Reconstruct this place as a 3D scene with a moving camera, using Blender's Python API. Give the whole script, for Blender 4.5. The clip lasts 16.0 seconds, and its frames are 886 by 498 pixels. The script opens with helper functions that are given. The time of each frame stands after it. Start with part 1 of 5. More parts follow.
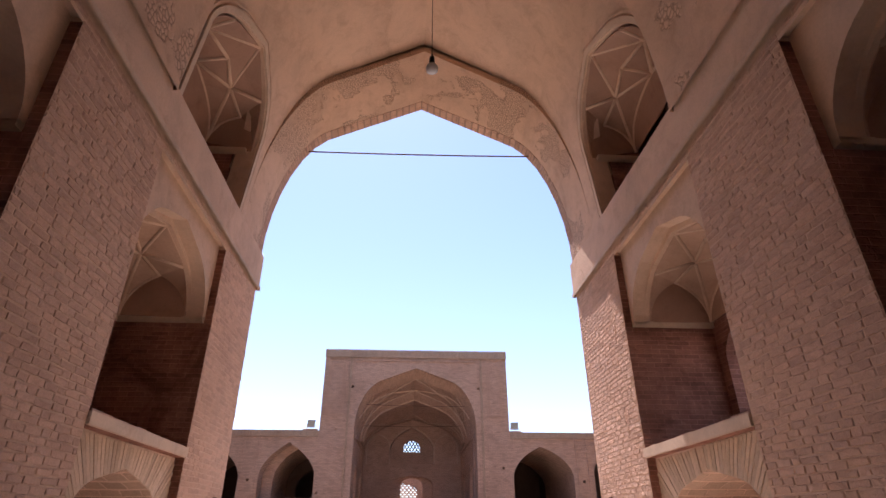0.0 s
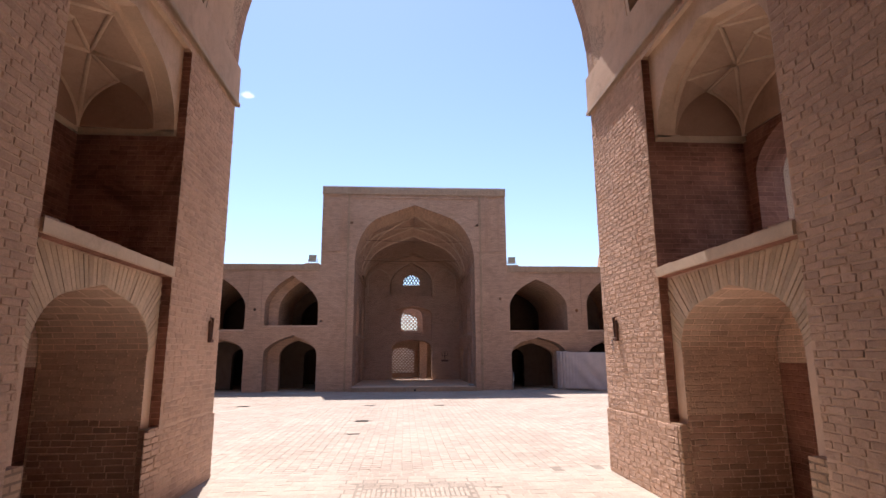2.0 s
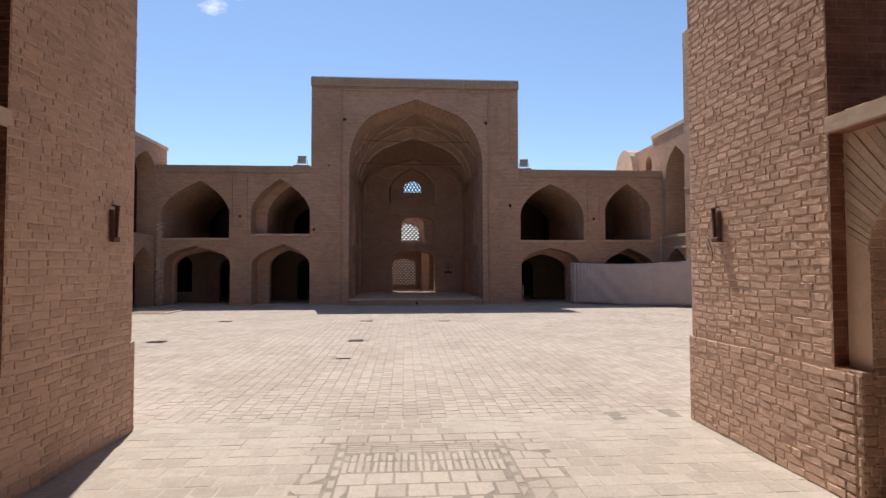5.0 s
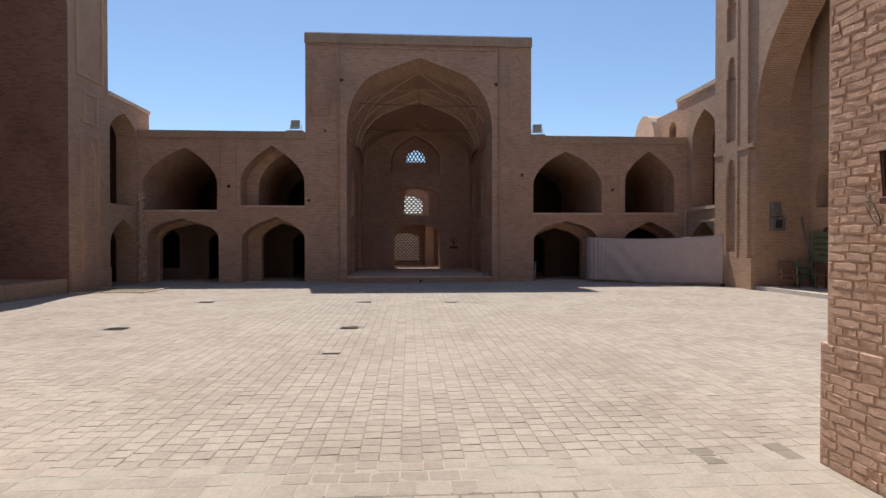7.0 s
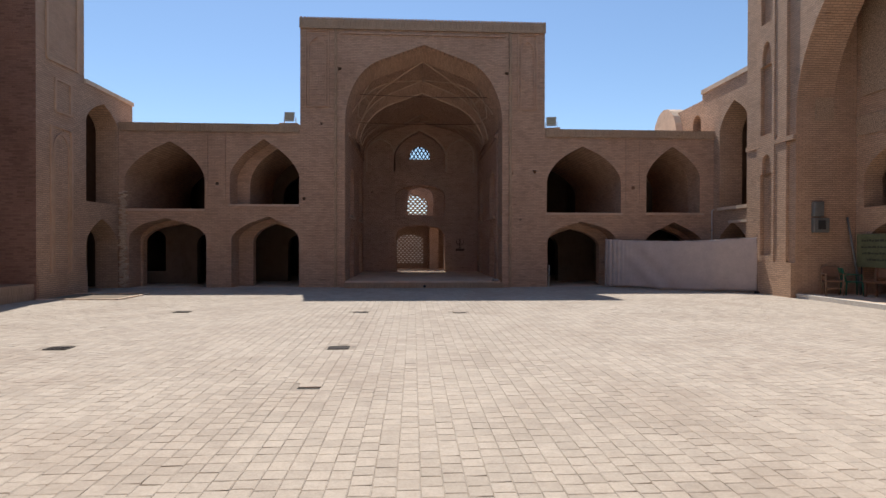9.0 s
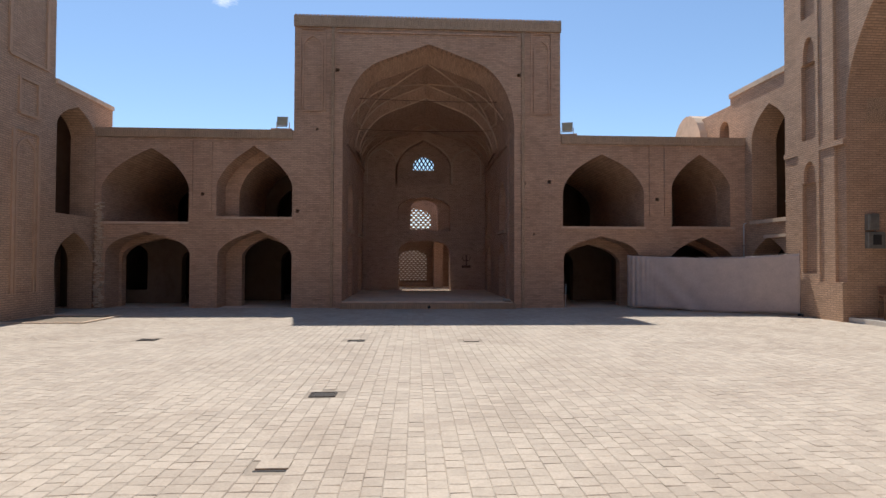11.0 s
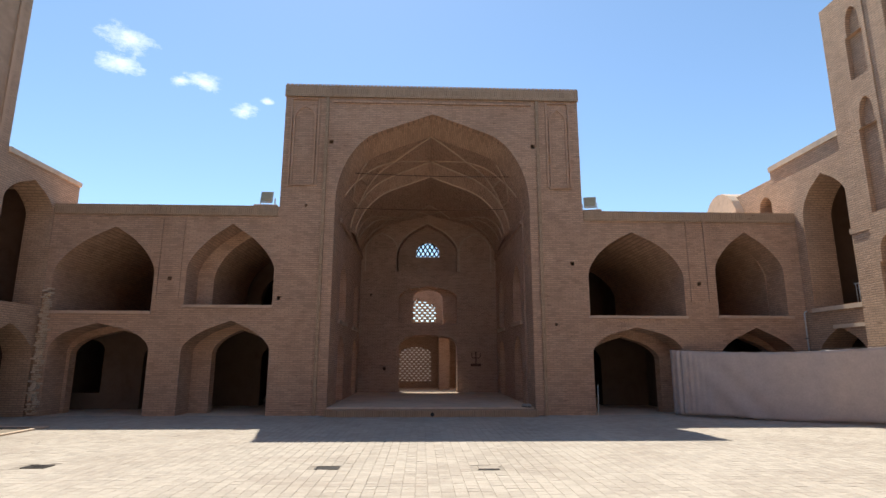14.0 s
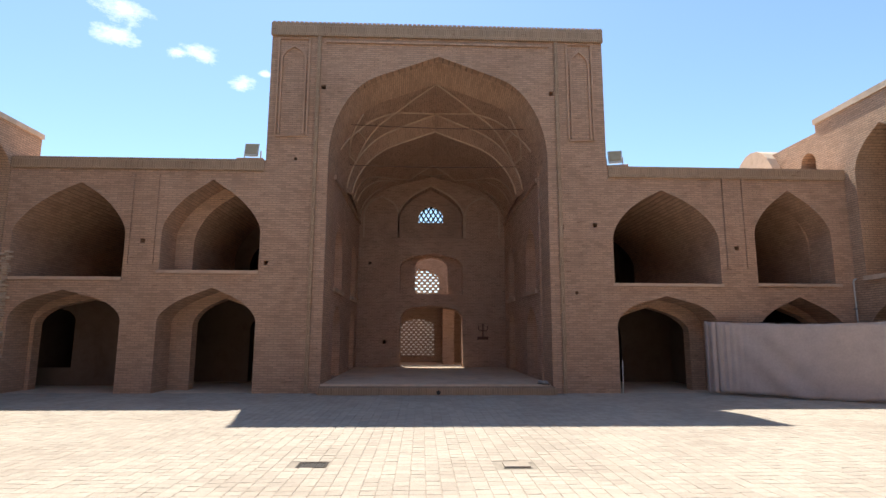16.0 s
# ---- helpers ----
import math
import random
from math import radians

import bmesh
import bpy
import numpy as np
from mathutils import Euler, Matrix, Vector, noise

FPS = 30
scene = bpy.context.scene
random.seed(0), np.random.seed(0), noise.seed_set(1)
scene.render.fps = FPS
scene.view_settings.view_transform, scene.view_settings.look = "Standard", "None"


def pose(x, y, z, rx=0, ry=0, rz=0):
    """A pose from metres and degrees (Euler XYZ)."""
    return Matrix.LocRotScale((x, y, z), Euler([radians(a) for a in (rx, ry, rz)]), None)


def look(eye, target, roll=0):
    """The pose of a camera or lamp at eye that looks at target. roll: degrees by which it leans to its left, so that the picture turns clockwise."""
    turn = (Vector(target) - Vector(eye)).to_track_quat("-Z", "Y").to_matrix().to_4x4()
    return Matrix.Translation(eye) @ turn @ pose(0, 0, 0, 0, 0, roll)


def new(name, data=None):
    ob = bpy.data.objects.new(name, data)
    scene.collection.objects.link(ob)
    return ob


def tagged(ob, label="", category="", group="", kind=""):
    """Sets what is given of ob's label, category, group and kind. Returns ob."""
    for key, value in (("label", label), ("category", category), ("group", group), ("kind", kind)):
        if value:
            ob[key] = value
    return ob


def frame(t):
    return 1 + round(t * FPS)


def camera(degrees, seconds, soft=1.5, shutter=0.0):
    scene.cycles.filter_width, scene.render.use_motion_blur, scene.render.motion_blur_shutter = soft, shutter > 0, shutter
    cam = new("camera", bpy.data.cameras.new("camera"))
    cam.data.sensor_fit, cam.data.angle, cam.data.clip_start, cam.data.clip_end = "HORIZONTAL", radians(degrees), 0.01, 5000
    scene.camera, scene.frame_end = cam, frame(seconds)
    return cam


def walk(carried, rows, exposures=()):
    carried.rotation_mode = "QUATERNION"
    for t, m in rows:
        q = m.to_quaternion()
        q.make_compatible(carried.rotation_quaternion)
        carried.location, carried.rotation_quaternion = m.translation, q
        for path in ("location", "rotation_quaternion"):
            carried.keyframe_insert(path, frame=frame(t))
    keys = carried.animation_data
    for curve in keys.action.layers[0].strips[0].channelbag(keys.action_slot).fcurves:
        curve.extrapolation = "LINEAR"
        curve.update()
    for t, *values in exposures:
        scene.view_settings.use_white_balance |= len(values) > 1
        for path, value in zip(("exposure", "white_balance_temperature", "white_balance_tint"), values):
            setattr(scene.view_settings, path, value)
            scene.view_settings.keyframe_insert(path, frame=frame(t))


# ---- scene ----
cam = camera(77.7, 16.0)
PATH = [
    (0, (0.068, 0.141, 1.743), (0.188, 1.916, 2.657), -0.2),
    (0.5, (0.046, 0.197, 1.71), (0.167, 2.021, 2.523), -0.2),
    (1, (-0.007, 0.345, 1.678), (0.123, 2.228, 2.339), -0.1),
    (1.5, (0.037, 0.646, 1.669), (0.173, 2.578, 2.167), -0.2),
    (2, (0.076, 0.959, 1.643), (0.214, 2.917, 2.025), -0.3),
    (2.5, (0.046, 1.338, 1.65), (0.188, 3.31, 1.954), -0.2),
    (3, (0.081, 1.757, 1.606), (0.224, 3.736, 1.851), -0.2),
    (3.5, (0.079, 2.197, 1.606), (0.223, 4.184, 1.781), -0.2),
    (4, (0.033, 2.64, 1.619), (0.174, 4.63, 1.754), 0.1),
    (4.2, (0.035, 2.824, 1.604), (0.179, 4.815, 1.728), 0.0),
    (6.3, (0.148, 4.795, 1.589), (0.272, 6.792, 1.575), -0.1),
    (6.5, (0.112, 4.98, 1.593), (0.234, 6.977, 1.573), 0.0),
    (7, (0.112, 5.455, 1.596), (0.237, 7.451, 1.575), 0.0),
    (7.5, (0.162, 5.915, 1.61), (0.282, 7.911, 1.59), -0.1),
    (8, (0.146, 6.364, 1.595), (0.257, 8.361, 1.582), 0.0),
    (8.5, (0.163, 6.775, 1.616), (0.274, 8.771, 1.601), 0.1),
    (10.8, (0.121, 8.922, 1.603), (0.221, 10.92, 1.617), 0.2),
    (11, (0.118, 9.087, 1.64), (0.219, 11.084, 1.683), 0.2),
    (11.5, (0.148, 9.516, 1.628), (0.249, 11.507, 1.791), 0.1),
    (12, (0.172, 10.016, 1.586), (0.258, 11.991, 1.892), 0.1),
    (12.5, (0.189, 10.47, 1.574), (0.274, 12.432, 1.949), 0.1),
    (13, (0.247, 10.924, 1.576), (0.327, 12.881, 1.984), -0.0),
    (13.5, (0.229, 11.43, 1.563), (0.303, 13.387, 1.968), 0.2),
    (14, (0.276, 11.91, 1.53), (0.351, 13.869, 1.929), 0.1),
    (14.5, (0.279, 12.388, 1.531), (0.351, 14.349, 1.915), 0.1),
    (15, (0.236, 12.853, 1.53), (0.304, 14.818, 1.895), 0.2),
    (15.5, (0.2, 13.317, 1.484), (0.273, 15.286, 1.825), 0.2),
    (16, (0.157, 13.77, 1.48), (0.233, 15.744, 1.789), 0.2),
]
walk(cam, [(t, look(eye, target, roll)) for t, eye, target, roll in PATH],
     [(0, 1.26, 6550, 30), (1, 1.14, 6550, 29), (2, 0.94, 6550, 22), (3, 0.78, 6500, 17), (4, 0.58, 6450, 15), (6.5, 0.2, 6400, 12), (8.5, 0.28, 6400, 11), (11, 0.38, 6400, 10), (12, 0.5, 6400, 8), (13, 0.6, 6450, 7), (14.5, 0.78, 6550, 6), (16, 0.96, 6600, 7)])

# ---- light ----
SUN = Vector((-1.15, 5.2, 10.2)).normalized()          # towards the sun
world = bpy.data.worlds.new("world")
scene.world = world
world.use_nodes = True
wn, wl = world.node_tree.nodes, world.node_tree.links
sky = wn.new("ShaderNodeTexSky")
sky.sky_type, sky.sun_disc = "NISHITA", False
sky.sun_elevation = math.asin(SUN.z)
sky.sun_rotation = math.atan2(SUN.x, SUN.y)
sky.air_density, sky.dust_density, sky.ozone_density, sky.altitude = 1.0, 0.35, 1.0, 300
wn["Background"].inputs["Strength"].default_value = 0.118
tint = wn.new("ShaderNodeMix")
tint.data_type, tint.blend_type = "RGBA", "MULTIPLY"
tint.inputs[0].default_value = 1.0
tint.inputs[7].default_value = (0.88, 0.965, 1.015, 1)
wl.new(sky.outputs[0], tint.inputs[6])
# small fair-weather clouds in the north-west, broken up by noise
way, puff = wn.new("ShaderNodeTexCoord"), wn.new("ShaderNodeTexNoise")
flat = wn.new("ShaderNodeMapping")
flat.inputs["Scale"].default_value = (1.0, 1.0, 2.0)
puff.inputs["Scale"].default_value, puff.inputs["Detail"].default_value, puff.inputs["Roughness"].default_value = 30.0, 10, 0.7
wl.new(way.outputs["Generated"], flat.inputs["Vector"])
wl.new(flat.outputs[0], puff.inputs["Vector"])
last = None
for cx, cy, cz, size in ((-0.301, 0.863, 0.406, 0.05), (-0.353, 0.826, 0.438, 0.055), (-0.385, 0.817, 0.433, 0.035), (-0.445, 0.762, 0.471, 0.07), (-0.455, 0.775, 0.437, 0.06), (-0.261, 0.866, 0.426, 0.022), (-0.62, 0.6, 0.5, 0.09), (-0.75, 0.3, 0.6, 0.12)):
    far = wn.new("ShaderNodeVectorMath")
    far.operation = "DISTANCE"
    far.inputs[1].default_value = (cx, cy, cz * 2.0)
    near = wn.new("ShaderNodeMapRange")
    near.inputs["From Min"].default_value, near.inputs["From Max"].default_value = size * 0.82, 0.0
    wl.new(flat.outputs[0], far.inputs[0])
    wl.new(far.outputs["Value"], near.inputs["Value"])
    if last is None:
        last = near.outputs[0]
    else:
        top = wn.new("ShaderNodeMath")
        top.operation = "MAXIMUM"
        wl.new(last, top.inputs[0])
        wl.new(near.outputs[0], top.inputs[1])
        last = top.outputs[0]
both, edge, mixed = wn.new("ShaderNodeMath"), wn.new("ShaderNodeValToRGB"), wn.new("ShaderNodeMix")
both.operation = "MULTIPLY_ADD"
both.inputs[1].default_value = 0.55
edge.color_ramp.elements[0].position, edge.color_ramp.elements[1].position = 0.70, 1.25
edge.color_ramp.elements[0].color, edge.color_ramp.elements[1].color = (0, 0, 0, 1), (0.55, 0.55, 0.55, 1)
mixed.data_type = "RGBA"
mixed.inputs[7].default_value = (8.0, 8.2, 8.4, 1)
wl.new(last, both.inputs[0])
wl.new(puff.outputs[0], both.inputs[2])
wl.new(both.outputs[0], edge.inputs[0])
wl.new(edge.outputs[0], mixed.inputs[0])
wl.new(tint.outputs[2], mixed.inputs[6])
wl.new(mixed.outputs[2], wn["Background"].inputs["Color"])
sun = new("sun", bpy.data.lights.new("sun", "SUN"))
sun.data.energy, sun.data.angle, sun.data.color = 4.3, radians(0.55), (1.0, 0.95, 0.88)
sun.matrix_world = look((0, 0, 40), Vector((0, 0, 40)) - SUN)


# ---- materials ----
class Mat:
    """Node material with short helpers."""

    def __init__(self, name, rough=0.9, spec=0.25):
        self.m = bpy.data.materials.new(name)
        self.m.use_nodes = True
        self.n, self.l = self.m.node_tree.nodes, self.m.node_tree.links
        self.b = self.n["Principled BSDF"]
        self.b.inputs["Roughness"].default_value = rough
        self.b.inputs["Specular IOR Level"].default_value = spec
        self.v = None

    def node(self, kind, ins=(), **props):
        nd = self.n.new("ShaderNode" + kind)
        if "operation" in props:
            nd.operation = props["operation"]
        if "data_type" in props:
            nd.data_type, nd.blend_type = props["data_type"], props["blend_type"]
        if "feature" in props:
            nd.feature = props["feature"]
        if "offset" in props:
            nd.offset, nd.squash = props["offset"], props["squash"]
        for k, val in dict(ins).items():
            sock = nd.inputs[k]
            if isinstance(val, bpy.types.NodeSocket):
                self.l.new(val, sock)
            else:
                sock.default_value = val
        return nd

    def uv(self):
        return self.node("TexCoord").outputs["UV"]

    def place(self):
        return self.node("NewGeometry").outputs["Position"]

    def noise(self, vec, scale, detail=4, rough=0.6, dist=0.0):
        return self.node("TexNoise", {"Vector": vec, "Scale": scale, "Detail": detail, "Roughness": rough, "Distortion": dist}).outputs[0]

    def ramp(self, fac, *stops):
        r = self.node("ValToRGB", {"Fac": fac})
        els = r.color_ramp.elements
        while len(els) < len(stops):
            els.new(0.5)
        for e, (p, c) in zip(els, stops):
            e.position = p
            e.color = (*c, 1) if isinstance(c, tuple) else (c, c, c, 1)
        return r.outputs[0]

    def mix(self, fac, a, b, how="MIX"):
        mx = self.node("Mix", data_type="RGBA", blend_type=how)
        for i, sock, val in ((0, mx.inputs[0], fac), (6, mx.inputs[6], a), (7, mx.inputs[7], b)):
            if isinstance(val, bpy.types.NodeSocket):
                self.l.new(val, sock)
            elif isinstance(val, tuple):
                sock.default_value = (*val, 1)
            else:
                sock.default_value = val if i == 0 else (val, val, val, 1)
        return mx.outputs[2]

    def math(self, op, a, b=0.0):
        return self.node("Math", {0: a, 1: b}, operation=op).outputs[0]

    def out(self, colour, height=None, strength=0.5, dist=0.01):
        if isinstance(colour, tuple):
            self.b.inputs["Base Color"].default_value = (*colour, 1)
        else:
            self.l.new(colour, self.b.inputs["Base Color"])
        if height is not None:
            bp = self.node("Bump", {"Height": height, "Strength": strength, "Distance": dist})
            self.l.new(bp.outputs[0], self.b.inputs["Normal"])
        return self.m


def tone(c, k):
    return tuple(x * k for x in c)


def brickwork(name, base=(0.40, 0.275, 0.175), w=0.22, h=0.062, joint=0.010, joint_tone=1.3, deep=0.014, contrast=0.14, stain=0.28, soot=0.0):
    """Coursed brick laid in uv metres."""
    M = Mat(name, 0.92, 0.2)
    uv = M.uv()
    warp = M.node("VectorMath", {0: M.node("TexNoise", {"Vector": uv, "Scale": 2.2, "Detail": 3}).outputs[1], 1: (0.03, 0.02, 0)}, operation="MULTIPLY").outputs[0]
    vec = M.node("VectorMath", {0: uv, 1: warp}, operation="ADD").outputs[0]
    br = M.node("TexBrick", {"Vector": vec, "Scale": 1.0, "Mortar Size": joint * 0.5, "Mortar Smooth": 0.35, "Bias": 0.0, "Brick Width": w, "Row Height": h,
                             "Color1": (0.15, 0.15, 0.15, 1), "Color2": (0.85, 0.85, 0.85, 1), "Mortar": (0.5, 0.5, 0.5, 1)}, offset=0.5, squash=1.0)
    pos = M.place()
    grain = M.noise(pos, 42, 5, 0.7)
    blot = M.noise(pos, 0.55, 6, 0.62, 0.6)
    mid = M.noise(pos, 3.1, 5, 0.65, 0.3)
    tint = M.ramp(br.outputs[0], (0.0, tone(base, 0.70)), (0.08, tone(base, 0.76)), (0.10, tone(base, 1 - contrast)), (0.45, base), (0.8, tone(base, 1.06)), (1.0, tone(base, 1.12)))
    tint = M.mix(0.5, tint, M.ramp(grain, (0.25, 0.62), (0.75, 1.2)), "MULTIPLY")
    pale = tuple(min(1, c * joint_tone) for c in (base[0], base[1] * 1.05, base[2] * 1.1))
    col = M.mix(br.outputs[1], tint, pale)
    col = M.mix(stain, col, M.ramp(blot, (0.3, (0.55, 0.50, 0.47)), (0.55, (1, 1, 1)), (0.75, (1.12, 1.1, 1.06))), "MULTIPLY")
    col = M.mix(0.3, col, M.ramp(mid, (0.3, (0.72, 0.70, 0.68)), (0.6, (1.05, 1.05, 1.05))), "MULTIPLY")
    lost = M.noise(M.node("VectorMath", {0: uv, 1: (2.6, 15.5, 1)}, operation="MULTIPLY").outputs[0], 1.0, 3, 0.55)
    col = M.mix(0.8, col, M.ramp(lost, (0.64, (1, 1, 1)), (0.70, (0.60, 0.56, 0.54))), "MULTIPLY")
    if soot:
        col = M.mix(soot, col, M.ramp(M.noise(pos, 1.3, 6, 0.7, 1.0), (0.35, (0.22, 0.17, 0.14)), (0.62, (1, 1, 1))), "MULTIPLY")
    hgt = M.math("ADD", M.math("MULTIPLY", br.outputs[1], -1.0), M.math("ADD", M.math("MULTIPLY", grain, 0.5), M.math("MULTIPLY", M.noise(pos, 11, 4), 0.6)))
    return M.out(col, hgt, 0.9, deep)


def plaster(name, base=(0.50, 0.36, 0.25), flake=0.0, cell=13):
    """Mud and gypsum plaster, patched, with flakes down to rough brick."""
    M = Mat(name, 0.95, 0.15)
    pos = M.place()
    big, mid, fine = M.noise(pos, 0.7, 5, 0.6, 0.8), M.noise(pos, 3.3, 6, 0.65, 0.5), M.noise(pos, 38, 4, 0.7)
    col = M.ramp(big, (0.3, tone(base, 0.82)), (0.5, base), (0.7, (base[0] * 1.1, base[1] * 1.1, base[2] * 1.08)))
    col = M.mix(0.55, col, M.ramp(mid, (0.28, (0.72, 0.66, 0.62)), (0.5, (1, 1, 1)), (0.72, (1.08, 1.07, 1.05))), "MULTIPLY")
    col = M.mix(0.3, col, M.ramp(fine, (0.3, 0.75), (0.7, 1.12)), "MULTIPLY")
    hgt = M.math("ADD", M.math("MULTIPLY", mid, 1.0), M.math("MULTIPLY", fine, 0.22))
    if flake:
        patch = M.ramp(M.noise(pos, 1.15, 7, 0.62, 0.4), (0.60 - flake, 0.0), (0.62 - flake, 1.0))
        cells = M.node("TexVoronoi", {"Vector": pos, "Scale": cell}, feature="DISTANCE_TO_EDGE").outputs[0]
        rough = M.ramp(cells, (0.0, tone(base, 0.45)), (0.12, tone(base, 0.95)), (0.4, tone(base, 1.05)))
        col = M.mix(patch, col, rough)
        hgt = M.math("ADD", hgt, M.math("MULTIPLY", patch, M.math("SUBTRACT", M.math("MULTIPLY", cells, 2.0), 1.6)))
    return M.out(col, hgt, 0.6, 0.02)


def plain(name, base, rough=0.7, metal=0.0, vary=0.25, scale=9, bump=0.15):
    M = Mat(name, rough, 0.4)
    M.b.inputs["Metallic"].default_value = metal
    pos = M.place()
    n1, n2 = M.noise(pos, scale, 5, 0.65), M.noise(pos, scale * 8, 3)
    col = M.mix(vary, base, M.ramp(n1, (0.3, 0.45), (0.7, 1.35)), "MULTIPLY")
    col = M.mix(vary, col, M.ramp(n2, (0.3, 0.7), (0.7, 1.2)), "MULTIPLY")
    return M.out(col, n2, bump, 0.004)


def piece_mat(name, base, contrast=0.3, grime=0.35, scale=20, island=False, worn=0.012):
    """For single bricks and pavers, toned piece by piece."""
    M = Mat(name, 0.93, 0.2)
    pos = M.place()
    rnd = M.node("NewGeometry").outputs["Random Per Island"] if island else M.node("ObjectInfo").outputs["Random"]
    col = M.ramp(rnd, (0.0, tone(base, 1 - contrast)), (0.25, tone(base, 0.93)), (0.7, tone(base, 1.06)), (1.0, (base[0] * (1 + contrast * .6), base[1] * (1 + contrast * .62), base[2] * (1 + contrast * .66))))
    n1, n2, n3 = M.noise(pos, scale, 5, 0.7), M.noise(pos, scale * 4.2, 4, 0.7), M.noise(pos, 0.6, 6, 0.62, 0.5)
    col = M.mix(grime, col, M.ramp(n1, (0.3, (0.55, 0.52, 0.5)), (0.6, (1.06, 1.05, 1.04))), "MULTIPLY")
    col = M.mix(0.35, col, M.ramp(n2, (0.3, 0.62), (0.7, 1.2)), "MULTIPLY")
    col = M.mix(0.4, col, M.ramp(n3, (0.32, (0.68, 0.63, 0.6)), (0.56, (1, 1, 1)), (0.75, (1.08, 1.07, 1.05))), "MULTIPLY")
    return M.out(col, M.math("ADD", n1, M.math("MULTIPLY", n2, 0.6)), 0.7, worn)


B = (0.60, 0.385, 0.268)
brick_far = brickwork("brick_far", B, joint=0.016, joint_tone=0.66, deep=0.026, contrast=0.2)
brick_side = brickwork("brick_side", (0.60, 0.395, 0.268), joint=0.020, joint_tone=0.60, deep=0.03)
# niche brick: sooty blotches, and the recess shade put into its dark red base
brick_soot_shade = brickwork("brick_soot_shade", (0.44, 0.205, 0.145), joint=0.012, deep=0.03, contrast=0.25, stain=0.6, soot=0.7)
brick_niche = brickwork("brick_niche", (0.72, 0.49, 0.355), joint=0.014, deep=0.03, contrast=0.2, stain=0.4, soot=0.1)
brick_inner = brickwork("brick_inner", (0.49, 0.315, 0.228), joint=0.014, contrast=0.2)
brick_vault = brickwork("brick_vault", (0.47, 0.30, 0.215), w=0.11, h=0.062, joint=0.014, contrast=0.3)
brick_red = brickwork("brick_red", (0.41, 0.235, 0.175), joint=0.016, joint_tone=0.8, deep=0.03, contrast=0.3, stain=0.5)
# brick with shade put into its base, for the rear yard and west niche
brick_shaded = brickwork("brick_shaded", (0.40, 0.275, 0.205), joint=0.014, contrast=0.2)
brick_band = brickwork("brick_band", (0.42, 0.285, 0.19), w=0.062, h=0.21, joint=0.012)
mortar = plaster("mortar", (0.66, 0.465, 0.345))
stucco = plaster("stucco", (0.68, 0.49, 0.355))
stucco_flaked = plaster("stucco_flaked", (0.66, 0.465, 0.33), 0.035)
stucco_peeled = plaster("stucco_peeled", (0.66, 0.465, 0.33), 0.085, 26)
stucco_rib = plaster("stucco_rib", (0.56, 0.40, 0.30))
stucco_pale = plaster("stucco_pale", (0.66, 0.51, 0.38))
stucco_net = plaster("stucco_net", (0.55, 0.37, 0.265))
# near-white that brightens the near iwan and the far screen's holes
brightener_white = plaster("brightener_white", (0.78, 0.72, 0.64))
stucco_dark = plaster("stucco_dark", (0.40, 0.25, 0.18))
# the same plaster darkened, to stand for unlit rooms behind the arches
shaded_wall = plaster("shaded_wall", (0.165, 0.115, 0.085))
iron = plain("iron", (0.06, 0.05, 0.045), 0.6, 0.6)
grime = plain("grime", (0.29, 0.245, 0.195), 0.95, 0, 0.5, 2, 0.3)
dust = plain("dust", (0.43, 0.385, 0.31), 0.95, 0, 0.25, 3, 0.3)
paver_bed = plain("paver_bed", (0.32, 0.27, 0.215), 0.95, 0, 0.4, 6)


# ---- mesh helpers ----
def mesh_ob(name, verts, faces, mat, uvs=None, merge=True):
    me = bpy.data.meshes.new(name)
    me.from_pydata([tuple(v) for v in verts], [], faces)
    if uvs:
        lay = me.uv_layers.new(name="uv")
        flat = [c for f in uvs for p in f for c in p]
        lay.data.foreach_set("uv", flat)
    if merge:
        bm = bmesh.new()
        bm.from_mesh(me)
        bmesh.ops.remove_doubles(bm, verts=bm.verts, dist=0.0005)
        bmesh.ops.recalc_face_normals(bm, faces=bm.faces)
        bm.to_mesh(me)
        bm.free()
    mats = mat if isinstance(mat, (list, tuple)) else [mat]
    for m in mats:
        me.materials.append(m)
    return new(name, me)


def part(name, bm, mat, parent=None, label=""):
    """One bmesh as one mesh object, under a thing where one is given."""
    me = bpy.data.meshes.new(name)
    bm.to_mesh(me)
    bm.free()
    me.materials.append(mat)
    ob = new(name, me)
    ob.parent = parent
    return tagged(ob, label)


def under(ob, parent, label=""):
    ob.parent = parent
    return tagged(ob, label)


def thing(name, label, category, at=(0, 0, 0), rz=0, group=""):
    e = new(name)
    e.matrix_world = pose(*at, 0, 0, rz)
    return tagged(e, label, category, group)


def bm_box(bm, x0, x1, y0, y1, z0, z1, bevel=0.0):
    vs = [bm.verts.new(p) for p in ((x0, y0, z0), (x1, y0, z0), (x1, y1, z0), (x0, y1, z0), (x0, y0, z1), (x1, y0, z1), (x1, y1, z1), (x0, y1, z1))]
    fs = [bm.faces.new([vs[i] for i in q]) for q in ((3, 2, 1, 0), (4, 5, 6, 7), (0, 1, 5, 4), (1, 2, 6, 5), (2, 3, 7, 6), (3, 0, 4, 7))]
    if bevel:
        es = {e for f in fs for e in f.edges}
        bmesh.ops.bevel(bm, geom=list(es), offset=bevel, segments=1, profile=0.6, affect="EDGES")
    return bm


